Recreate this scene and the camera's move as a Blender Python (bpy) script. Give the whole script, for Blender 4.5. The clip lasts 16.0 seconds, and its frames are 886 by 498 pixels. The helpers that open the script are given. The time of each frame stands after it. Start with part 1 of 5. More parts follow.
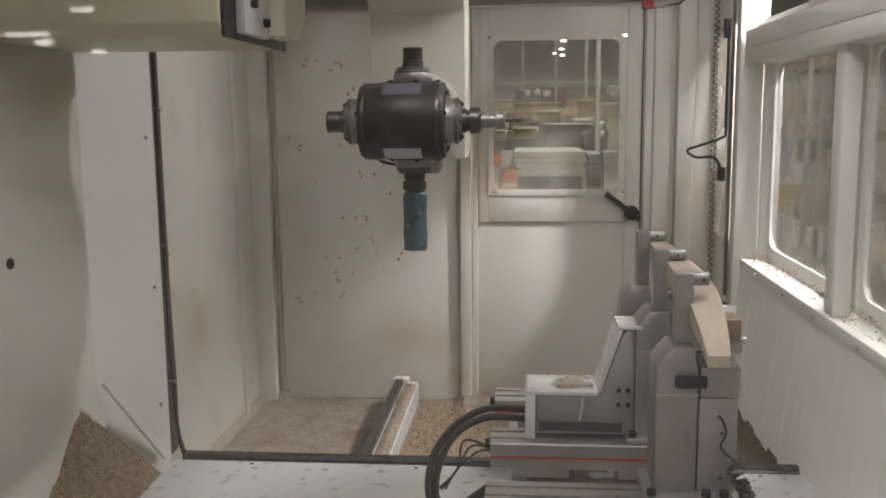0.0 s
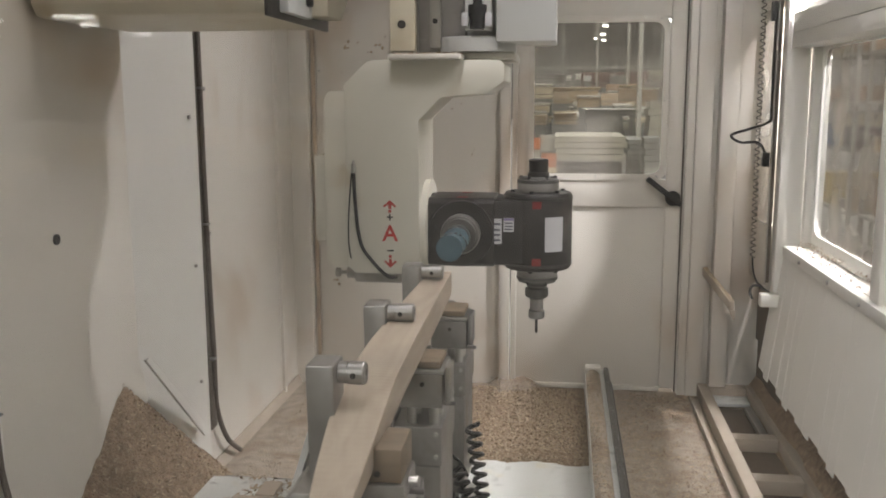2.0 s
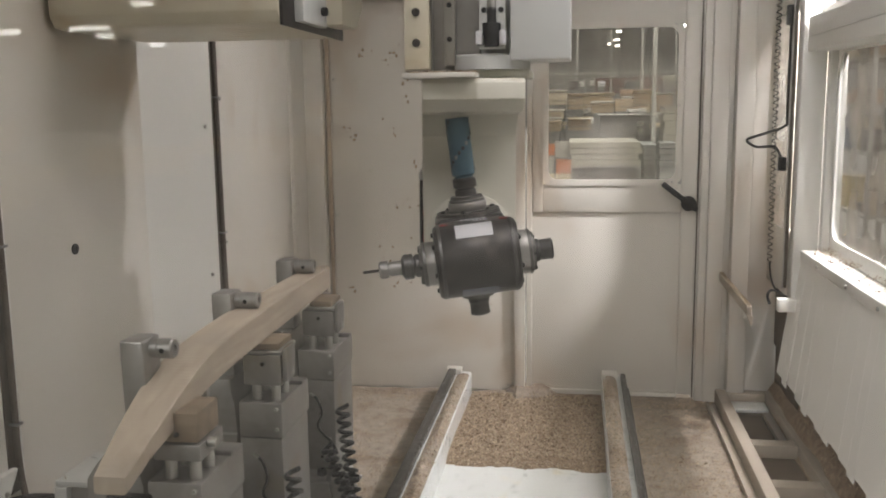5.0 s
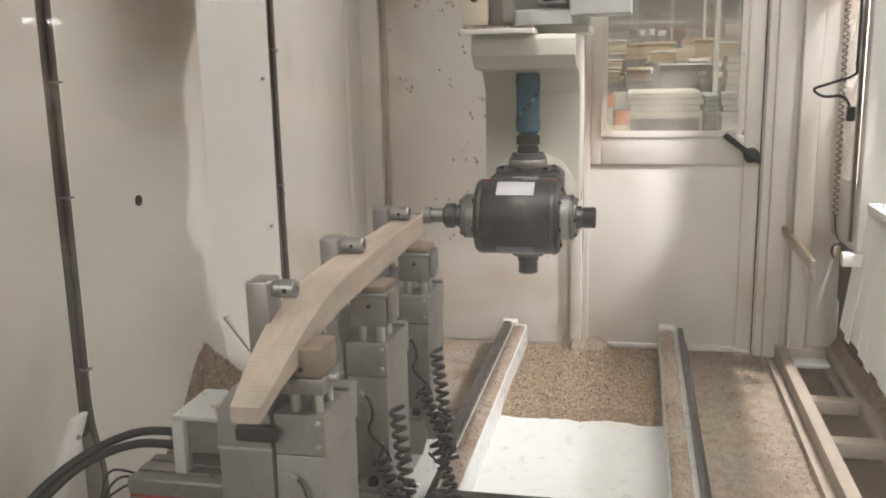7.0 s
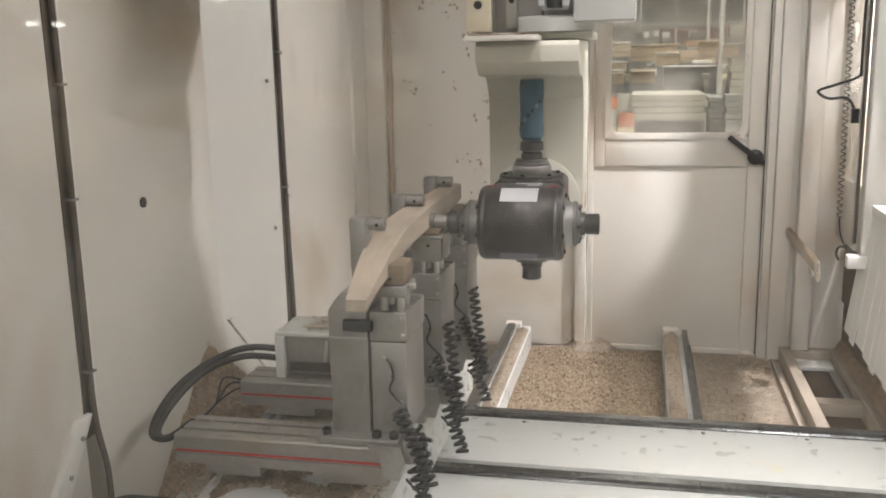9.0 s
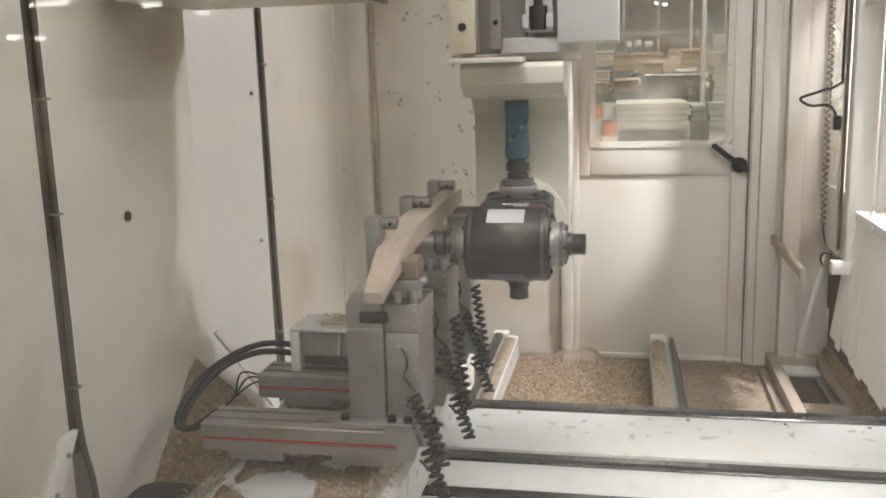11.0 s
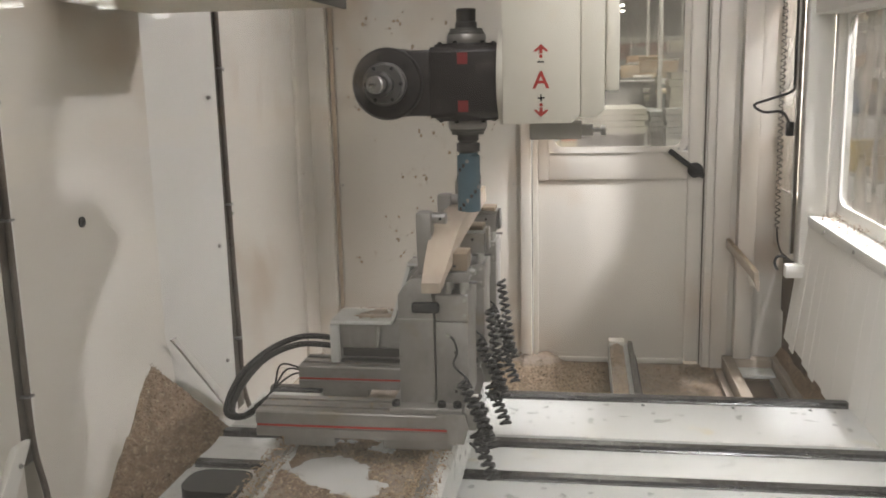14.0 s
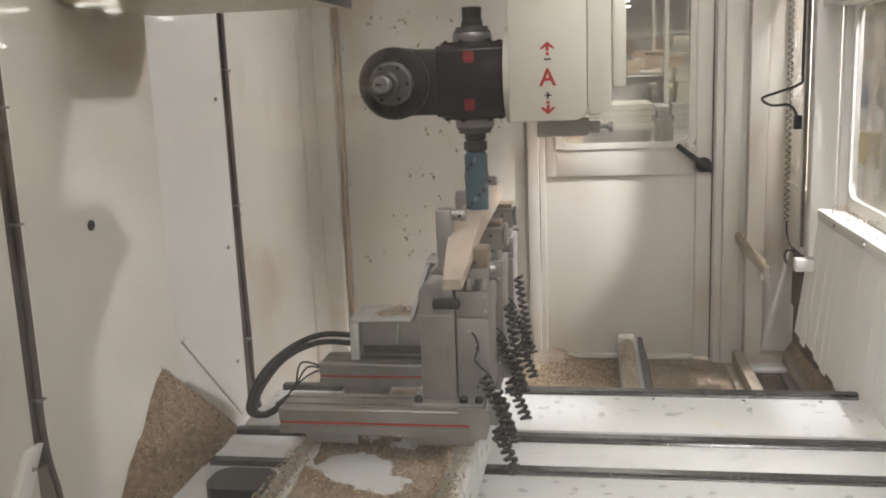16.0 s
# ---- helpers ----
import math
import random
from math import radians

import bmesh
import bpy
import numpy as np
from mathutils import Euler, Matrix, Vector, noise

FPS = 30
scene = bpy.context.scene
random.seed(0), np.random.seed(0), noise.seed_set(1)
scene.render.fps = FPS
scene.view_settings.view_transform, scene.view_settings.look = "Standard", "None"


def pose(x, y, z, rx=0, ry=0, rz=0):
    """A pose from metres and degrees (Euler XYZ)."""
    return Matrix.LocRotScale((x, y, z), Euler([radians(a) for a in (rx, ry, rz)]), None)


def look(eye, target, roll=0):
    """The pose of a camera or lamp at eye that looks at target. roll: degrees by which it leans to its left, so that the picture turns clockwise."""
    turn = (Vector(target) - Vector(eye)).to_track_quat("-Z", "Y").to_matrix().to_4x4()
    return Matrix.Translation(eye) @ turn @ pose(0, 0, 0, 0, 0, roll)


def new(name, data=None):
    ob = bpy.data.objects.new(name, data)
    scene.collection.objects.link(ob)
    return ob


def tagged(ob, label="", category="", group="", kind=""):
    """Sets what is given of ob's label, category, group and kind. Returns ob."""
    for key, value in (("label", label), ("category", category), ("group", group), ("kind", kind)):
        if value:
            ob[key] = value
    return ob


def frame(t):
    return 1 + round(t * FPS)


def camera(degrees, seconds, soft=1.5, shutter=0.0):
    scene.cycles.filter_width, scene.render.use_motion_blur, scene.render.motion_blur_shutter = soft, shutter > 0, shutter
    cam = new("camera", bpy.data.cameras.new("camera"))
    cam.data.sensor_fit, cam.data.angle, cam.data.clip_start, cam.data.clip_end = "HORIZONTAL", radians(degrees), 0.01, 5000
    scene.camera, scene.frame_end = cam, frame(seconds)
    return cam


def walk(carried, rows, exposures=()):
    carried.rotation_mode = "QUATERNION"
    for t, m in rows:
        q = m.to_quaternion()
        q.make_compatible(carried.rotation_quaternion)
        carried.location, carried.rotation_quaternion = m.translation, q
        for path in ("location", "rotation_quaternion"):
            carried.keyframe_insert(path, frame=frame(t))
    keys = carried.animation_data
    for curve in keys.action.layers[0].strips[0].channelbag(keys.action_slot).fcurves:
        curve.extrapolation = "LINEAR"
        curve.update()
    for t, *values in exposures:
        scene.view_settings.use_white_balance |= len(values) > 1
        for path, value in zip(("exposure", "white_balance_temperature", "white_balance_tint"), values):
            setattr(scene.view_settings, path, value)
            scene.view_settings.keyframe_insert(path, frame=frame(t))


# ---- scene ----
cam = camera(52.0, 16.0, 1.8, 0.5)
PATH = [
    (0, pose(0.005, -0.000, 1.474, 81.50, 0.59, 5.13)),
    (0.5, pose(0.006, -0.000, 1.474, 81.94, 1.11, 5.11)),
    (1, pose(0.006, -0.000, 1.471, 81.15, 0.60, 5.55)),
    (1.5, pose(0.000, 0.000, 1.465, 80.80, -0.10, 7.00)),
    (2, pose(-0.002, 0.002, 1.463, 80.59, 0.17, 7.56)),
    (2.5, pose(-0.001, 0.002, 1.463, 80.70, 0.33, 7.37)),
    (3, pose(-0.001, 0.001, 1.463, 80.68, 0.41, 7.19)),
    (5.5, pose(-0.005, 0.000, 1.463, 81.11, 1.01, 9.59)),
    (6, pose(-0.007, -0.000, 1.464, 80.14, 1.03, 11.54)),
    (6.5, pose(-0.011, 0.001, 1.462, 78.33, 1.19, 11.74)),
    (7, pose(-0.009, 0.002, 1.460, 78.13, 1.14, 11.88)),
    (7.5, pose(-0.009, 0.003, 1.461, 78.11, 1.02, 11.99)),
    (8, pose(-0.011, 0.000, 1.460, 78.19, 1.10, 12.02)),
    (8.5, pose(-0.008, -0.000, 1.460, 78.21, 1.18, 12.13)),
    (11, pose(-0.010, 0.002, 1.461, 78.88, 1.65, 11.15)),
    (11.5, pose(-0.007, 0.002, 1.459, 79.06, 1.20, 8.44)),
    (12, pose(-0.006, 0.002, 1.461, 79.79, 1.19, 8.43)),
    (12.5, pose(-0.006, 0.003, 1.461, 79.34, 1.20, 8.37)),
    (13, pose(-0.006, 0.002, 1.460, 79.07, 1.23, 8.42)),
    (13.5, pose(-0.006, 0.003, 1.462, 79.08, 1.33, 8.59)),
    (14, pose(-0.006, 0.002, 1.462, 79.12, 1.36, 8.69)),
    (14.5, pose(-0.007, 0.003, 1.461, 79.23, 1.34, 8.68)),
    (15, pose(-0.005, 0.002, 1.462, 79.31, 1.48, 8.64)),
    (15.5, pose(-0.005, 0.001, 1.461, 79.91, 1.91, 8.62)),
    (16, pose(-0.008, 0.004, 1.462, 79.02, 2.21, 9.04)),
]
EXPO = [(0, -0.62), (0.5, -0.46), (3.2, -0.36), (5.5, -0.34), (6.2, -0.16), (7.0, 0.12), (12.6, 0.12), (13.4, -0.14), (16.0, -0.10)]
walk(cam, PATH, EXPO)

# ---- world and light ----
world = bpy.data.worlds.new("hall_air")
scene.world = world
world.use_nodes = True
world.node_tree.nodes["Background"].inputs[0].default_value = (1.0, 0.96, 0.9, 1)
world.node_tree.nodes["Background"].inputs[1].default_value = 0.3


def area_lamp(name, eye, target, sx, sy, watts, colour):
    d = bpy.data.lights.new(name, "AREA")
    d.shape, d.size, d.size_y, d.energy, d.color = "RECTANGLE", sx, sy, watts, colour
    ob = new(name, d)
    ob.matrix_world = look(eye, target)
    return ob


# strip lamp over the windows, lamp behind the added slot above the side panel, lamp behind added baffles beside it,
# unseen fill lamp over the front opening, hall lamps
LAMP_TINT = (1.0, 0.965, 1.0)
area_lamp("side_lamp", (0.80, 2.35, 2.55), (-0.3, 3.2, 0.3), 0.7, 0.08, 18, LAMP_TINT)
area_lamp("slot_lamp", (1.36, 3.66, 2.52), (-0.3, 4.1, 0.6), 0.06, 0.06, 95, LAMP_TINT)
area_lamp("baffled_lamp", (1.36, 3.36, 2.45), (-1.36, 3.0, 1.0), 0.10, 0.05, 32, LAMP_TINT)
# unseen fill, added to brighten the right wall and the clamps
area_lamp("front_fill_lamp", (-0.30, 1.20, 2.75), (0.97, 1.65, 2.2), 0.5, 0.2, 24, LAMP_TINT)
area_lamp("hall_light", (1.0, 16, 6.3), (1.0, 16, 0), 8.0, 18.0, 2000, (1.0, 0.98, 0.94))
area_lamp("hall_light_far", (2.0, 45, 6.3), (2.0, 45, 0), 14.0, 36.0, 6500, (1.0, 0.98, 0.94))
area_lamp("hall_light_side", (3.2, 3.5, 6.0), (2.0, 3.5, 0), 3.0, 6.0, 1150, (1.0, 0.98, 0.94))
area_lamp("hall_light_behind", (-4, -9, 6.0), (-4, -9, 0), 8.0, 8.0, 1300, (1.0, 0.98, 0.94))


# ---- materials ----
def mat(name, colour, rough=0.5, metal=0.0, vary=0.12, scale=6.0, bump=0.0, bscale=60.0, stain=None, amount=0.0, sscale=3.0, coat=0.0):
    """Painted, metal or dusty surface: colour with variation at two scales, stains of a second colour, fine relief."""
    m = bpy.data.materials.new(name)
    m.use_nodes = True
    nt = m.node_tree
    nd, ln = nt.nodes, nt.links
    b = nd["Principled BSDF"]
    b.inputs["Metallic"].default_value = metal
    co = nd.new("ShaderNodeTexCoord")
    n1 = nd.new("ShaderNodeTexNoise")
    n1.inputs["Scale"].default_value, n1.inputs["Detail"].default_value = scale, 6
    n2 = nd.new("ShaderNodeTexNoise")
    n2.inputs["Scale"].default_value, n2.inputs["Detail"].default_value = scale * 9, 4
    ln.new(co.outputs["Object"], n1.inputs["Vector"])
    ln.new(co.outputs["Object"], n2.inputs["Vector"])
    mix = nd.new("ShaderNodeMix")
    mix.data_type = "FLOAT"
    mix.inputs[0].default_value = 0.4
    ln.new(n1.outputs[0], mix.inputs[2])
    ln.new(n2.outputs[0], mix.inputs[3])
    ramp = nd.new("ShaderNodeValToRGB")
    e = ramp.color_ramp.elements
    e[0].position, e[1].position = 0.3, 0.7
    e[0].color = (*[c * (1 - vary) for c in colour], 1)
    e[1].color = (*[min(1, c * (1 + vary)) for c in colour], 1)
    ln.new(mix.outputs[0], ramp.inputs[0])
    out = ramp.outputs[0]
    if stain:
        n3 = nd.new("ShaderNodeTexNoise")
        n3.inputs["Scale"].default_value, n3.inputs["Detail"].default_value, n3.inputs["Distortion"].default_value = sscale, 8, 0.6
        ln.new(co.outputs["Object"], n3.inputs["Vector"])
        r3 = nd.new("ShaderNodeValToRGB")
        r3.color_ramp.elements[0].position, r3.color_ramp.elements[1].position = 0.62 - amount * 0.3, 0.8 - amount * 0.3
        ln.new(n3.outputs[0], r3.inputs[0])
        mc = nd.new("ShaderNodeMix")
        mc.data_type = "RGBA"
        ln.new(r3.outputs[0], mc.inputs[0])
        ln.new(out, mc.inputs[6])
        mc.inputs[7].default_value = (*stain, 1)
        out = mc.outputs[2]
    ln.new(out, b.inputs["Base Color"])
    rr = nd.new("ShaderNodeMapRange")
    rr.inputs[3].default_value, rr.inputs[4].default_value = max(0.03, rough - 0.1), min(1, rough + 0.1)
    ln.new(n2.outputs[0], rr.inputs[0])
    ln.new(rr.outputs[0], b.inputs["Roughness"])
    if coat:
        b.inputs["Coat Weight"].default_value = coat
    if bump:
        nb = nd.new("ShaderNodeTexNoise")
        nb.inputs["Scale"].default_value, nb.inputs["Detail"].default_value = bscale, 5
        ln.new(co.outputs["Object"], nb.inputs["Vector"])
        bp = nd.new("ShaderNodeBump")
        bp.inputs["Strength"].default_value, bp.inputs["Distance"].default_value = bump, 0.01
        ln.new(nb.outputs[0], bp.inputs["Height"])
        ln.new(bp.outputs[0], b.inputs["Normal"])
    return m


WALL = mat("dusty_white_paint", (0.70, 0.67, 0.61), 0.45, 0, 0.05, 1.5, 0.0, 40, (0.58, 0.50, 0.41), 0.34, 1.6)
WALLB = mat("bright_white_paint", (0.78, 0.77, 0.73), 0.4, 0, 0.04, 1.5)
BEIGE = mat("beige_machine_paint", (0.68, 0.63, 0.50), 0.4, 0, 0.05, 3, 0, 50, (0.55, 0.44, 0.28), 0.2, 4)
WHITE = mat("white_machine_paint", (0.61, 0.62, 0.605), 0.3, 0, 0.04, 3, 0, 50, (0.6, 0.55, 0.42), 0.0, 9)
DARK = mat("dark_machine_casting", (0.040, 0.036, 0.035), 0.42, 0.3, 0.3, 12, 0.0, 200, (0.1, 0.09, 0.08), 0.15, 12)
BLACK = mat("black_rubber", (0.012, 0.012, 0.012), 0.55, 0, 0.3, 20)
STEEL = mat("ground_steel", (0.50, 0.49, 0.47), 0.33, 1.0, 0.04, 6)
ALU = mat("brushed_aluminium", (0.32, 0.307, 0.293), 0.40, 0.55, 0.22, 9, 0.05, 150, (0.30, 0.26, 0.2), 0.15, 7)
GREY = mat("grey_painted_metal", (0.42, 0.41, 0.38), 0.5, 0.1, 0.08, 8)
BLUE = mat("blue_cutter_coating", (0.075, 0.135, 0.17), 0.5, 0.2, 0.15, 30)
CHIPS = mat("wood_chips", (0.30, 0.22, 0.15), 0.9, 0, 0.45, 40, 0.9, 140)
DUST = mat("fine_sawdust", (0.34, 0.285, 0.23), 0.95, 0, 0.35, 22, 0.9, 130, (0.24, 0.18, 0.13), 0.4, 5)
RED = mat("red_marking", (0.45, 0.05, 0.04), 0.5, 0, 0.1, 20)
SEAM = mat("dust_filled_seam", (0.50, 0.41, 0.32), 0.85, 0, 0.2, 7)
# near-black of dark parts; in recess, bore and groove it paints shade
SHADE = mat("dark_parts_and_shade", (0.05, 0.045, 0.04), 0.8, 0, 0.2, 5)


def glass_mat(name, tint, rough, haze):
    """Clear sheet with a dusty film."""
    m = bpy.data.materials.new(name)
    m.use_nodes = True
    nd, ln = m.node_tree.nodes, m.node_tree.links
    out = nd["Material Output"]
    nd.remove(nd["Principled BSDF"])
    tr = nd.new("ShaderNodeBsdfTransparent")
    tr.inputs[0].default_value = (*tint, 1)
    gl = nd.new("ShaderNodeBsdfGlossy")
    gl.inputs["Roughness"].default_value = rough
    df = nd.new("ShaderNodeBsdfDiffuse")
    df.inputs[0].default_value = (0.6, 0.56, 0.5, 1)
    lw = nd.new("ShaderNodeLayerWeight")
    lw.inputs[0].default_value = 0.5
    pw = nd.new("ShaderNodeMath")
    pw.operation = "POWER"
    pw.inputs[1].default_value = 5
    ln.new(lw.outputs["Facing"], pw.inputs[0])
    fr = nd.new("ShaderNodeMath")
    fr.operation = "MULTIPLY_ADD"
    fr.inputs[1].default_value, fr.inputs[2].default_value = 0.6, 0.035
    ln.new(pw.outputs[0], fr.inputs[0])
    m1 = nd.new("ShaderNodeMixShader")
    ln.new(fr.outputs[0], m1.inputs[0])
    ln.new(tr.outputs[0], m1.inputs[1])
    ln.new(gl.outputs[0], m1.inputs[2])
    co = nd.new("ShaderNodeTexCoord")
    no = nd.new("ShaderNodeTexNoise")
    no.inputs["Scale"].default_value, no.inputs["Detail"].default_value = 4, 7
    ln.new(co.outputs["Object"], no.inputs["Vector"])
    mr = nd.new("ShaderNodeMapRange")
    mr.inputs[1].default_value, mr.inputs[2].default_value, mr.inputs[3].default_value, mr.inputs[4].default_value = 0.35, 0.75, haze * 0.4, haze * 1.6
    ln.new(no.outputs[0], mr.inputs[0])
    m2 = nd.new("ShaderNodeMixShader")
    ln.new(mr.outputs[0], m2.inputs[0])
    ln.new(m1.outputs[0], m2.inputs[1])
    ln.new(df.outputs[0], m2.inputs[2])
    ln.new(m2.outputs[0], out.inputs[0])
    return m


def glow(name, colour, strength):
    m = bpy.data.materials.new(name)
    m.use_nodes = True
    bs = m.node_tree.nodes["Principled BSDF"]
    bs.inputs["Emission Color"].default_value = (*colour, 1)
    bs.inputs["Emission Strength"].default_value = strength
    return m


def wood_mat(name, light, dark, axis=1, rings=26.0):
    """Sawn wood: stretched grain along one axis with faint saw marks across it."""
    m = mat(name, light, 0.6)
    nd, ln = m.node_tree.nodes, m.node_tree.links
    co = nd["Texture Coordinate"]
    mp = nd.new("ShaderNodeMapping")
    sc = [rings, rings, rings]
    sc[axis] = rings * 0.08
    mp.inputs["Scale"].default_value = sc
    ln.new(co.outputs["Object"], mp.inputs["Vector"])
    n = nd.new("ShaderNodeTexNoise")
    n.inputs["Scale"].default_value, n.inputs["Detail"].default_value, n.inputs["Distortion"].default_value = 1.6, 8, 1.2
    ln.new(mp.outputs[0], n.inputs["Vector"])
    r = nd.new("ShaderNodeValToRGB")
    r.color_ramp.elements[0].position, r.color_ramp.elements[1].position = 0.32, 0.68
    r.color_ramp.elements[0].color, r.color_ramp.elements[1].color = (*dark, 1), (*light, 1)
    ln.new(n.outputs[0], r.inputs[0])
    ln.new(r.outputs[0], nd["Principled BSDF"].inputs["Base Color"])
    return m


def sawn(m):
    """Faint saw marks across the length of a board: fine ridges, grey smudges."""
    nd, ln = m.node_tree.nodes, m.node_tree.links
    w = nd.new("ShaderNodeTexWave")
    w.bands_direction = "Y"
    w.inputs["Scale"].default_value, w.inputs["Distortion"].default_value, w.inputs["Detail"].default_value, w.inputs["Detail Scale"].default_value = 34, 5.0, 3, 0.6
    ln.new(nd["Texture Coordinate"].outputs["Object"], w.inputs["Vector"])
    bp = nd.new("ShaderNodeBump")
    bp.inputs["Strength"].default_value, bp.inputs["Distance"].default_value = 0.14, 0.002
    ln.new(w.outputs["Fac"], bp.inputs["Height"])
    b = nd["Principled BSDF"]
    ln.new(bp.outputs[0], b.inputs["Normal"])
    n = nd.new("ShaderNodeTexNoise")
    n.inputs["Scale"].default_value, n.inputs["Detail"].default_value = 9, 6
    ln.new(nd["Texture Coordinate"].outputs["Object"], n.inputs["Vector"])
    r = nd.new("ShaderNodeMapRange")
    r.inputs[1].default_value, r.inputs[2].default_value, r.inputs[3].default_value, r.inputs[4].default_value = 0.48, 0.75, 0.0, 0.55
    ln.new(n.outputs[0], r.inputs[0])
    mx = nd.new("ShaderNodeMix")
    mx.data_type = "RGBA"
    ln.new(r.outputs[0], mx.inputs[0])
    ln.new(b.inputs["Base Color"].links[0].from_socket, mx.inputs[6])
    mx.inputs[7].default_value = (0.30, 0.26, 0.22, 1)
    ln.new(mx.outputs[2], b.inputs["Base Color"])
    return m


WOOD = sawn(wood_mat("pale_beech", (0.50, 0.425, 0.345), (0.40, 0.33, 0.26)))
PAD = wood_mat("oiled_wood_pad", (0.26, 0.20, 0.14), (0.19, 0.145, 0.10), 0)
CRATE = wood_mat("stacked_softwood", (0.58, 0.45, 0.29), (0.40, 0.29, 0.18), 0, 9)
PALE = wood_mat("pale_board_ends", (0.72, 0.62, 0.46), (0.55, 0.45, 0.31), 0, 9)
GLASS = glass_mat("dusty_clear_sheet", (0.93, 0.93, 0.9), 0.05, 0.22)
FRONT = glass_mat("viewing_glass", (0.97, 0.97, 0.96), 0.02, 0.012)
HAZE = glass_mat("scratched_plastic_sheet", (0.9, 0.9, 0.9), 0.08, 0.34)
FILM = glass_mat("milky_plastic_sheet", (0.9, 0.9, 0.9), 0.1, 0.55)
LAMP = glow("hall_lamp_glow", (1.0, 0.97, 0.9), 14)
ORANGE = mat("orange_plastic", (0.50, 0.16, 0.06), 0.5, 0, 0.1, 5)
CARTON = mat("brown_carton", (0.35, 0.22, 0.13), 0.8, 0, 0.15, 3)
HALL = mat("dim_hall_wall", (0.30, 0.29, 0.28), 0.8, 0, 0.3, 0.6)
LABEL = mat("printed_label", (0.56, 0.56, 0.58), 0.4, 0, 0.05, 30)
PRINT = mat("printed_lines", (0.12, 0.12, 0.15), 0.5, 0, 0.1, 30)
SPOT = mat("dried_resin", (0.38, 0.30, 0.21), 0.6, 0, 0.3, 30)
CREAM = mat("cream_machine_paint", (0.68, 0.66, 0.575), 0.4, 0, 0.04, 4, 0, 50, (0.55, 0.48, 0.36), 0.1, 6)
MARK = mat("dark_red_mark", (0.22, 0.03, 0.03), 0.5, 0, 0.2, 20)
RAILS = mat("oiled_dark_rail", (0.10, 0.10, 0.10), 0.25, 0.9, 0.3, 9, 0, 60, (0.03, 0.03, 0.03), 0.2, 14)
# brown of the shade behind the strips and under the ledge beam
SHADE_BROWN = mat("brown_painted_shade", (0.12, 0.09, 0.065), 0.9, 0, 0.3, 5, 0.3, 60)
BRIGHT = mat("turned_steel", (0.34, 0.33, 0.32), 0.36, 0.75, 0.08, 25)
SATIN = mat("satin_steel", (0.33, 0.32, 0.31), 0.42, 0.85, 0.10, 30)
PURPLE = mat("violet_print", (0.24, 0.20, 0.36), 0.5, 0, 0.1, 30)
FLANGE = mat("worn_dark_steel", (0.15, 0.145, 0.14), 0.45, 0.5, 0.15, 25)
IRON = mat("blackened_steel", (0.10, 0.097, 0.095), 0.38, 0.8, 0.2, 25)
DULL = mat("dull_steel", (0.26, 0.25, 0.25), 0.4, 0.9, 0.15, 25)
SEAL = mat("grey_rubber_seal", (0.115, 0.095, 0.078), 0.6, 0, 0.3, 12)
DUSTY = mat("dust_coated_steel", (0.38, 0.325, 0.265), 0.8, 0, 0.2, 6, 0.3, 90)
CABLE = mat("black_cable", (0.02, 0.02, 0.02), 0.4, 0, 0.2, 20)


# ---- mesh helpers ----
def box_bm(bm, x0, x1, y0, y1, z0, z1, bev=0.0):
    r = bmesh.ops.create_cube(bm, size=1, matrix=Matrix.LocRotScale(((x0 + x1) / 2, (y0 + y1) / 2, (z0 + z1) / 2), None, (x1 - x0, y1 - y0, z1 - z0)))
    if bev:
        ed = list({e for v in r["verts"] for e in v.link_edges})
        bmesh.ops.bevel(bm, geom=ed, offset=bev, segments=2, affect="EDGES", profile=0.5)
    return bm


def boxes(*bs, bev=0.004):
    bm = bmesh.new()
    for b in bs:
        box_bm(bm, *b, bev=bev)
    return bm


def cyl_bm(bm, a, b, r0, r1=None, seg=32, caps=True):
    a, b = Vector(a), Vector(b)
    d = b - a
    m = Matrix.Translation((a + b) / 2) @ d.to_track_quat("Z", "Y").to_matrix().to_4x4()
    bmesh.ops.create_cone(bm, cap_ends=caps, segments=seg, radius1=r0, radius2=r0 if r1 is None else r1, depth=d.length, matrix=m)
    return bm


def lathe(axis, centre, prof, seg=40):
    """Solid of revolution round a line through centre along axis: prof = (distance along, radius)."""
    bm = bmesh.new()
    c, a = Vector(centre), Vector(axis).normalized()
    q = a.to_track_quat("Z", "Y").to_matrix()
    rings = []
    for h, r in prof:
        rings.append([bm.verts.new(c + q @ Vector((r * math.cos(2 * math.pi * k / seg), r * math.sin(2 * math.pi * k / seg), h))) for k in range(seg)])
    for r0, r1 in zip(rings, rings[1:]):
        for k in range(seg):
            bm.faces.new((r0[k], r0[(k + 1) % seg], r1[(k + 1) % seg], r1[k]))
    bm.faces.new(rings[0][::-1])
    bm.faces.new(rings[-1])
    return bm


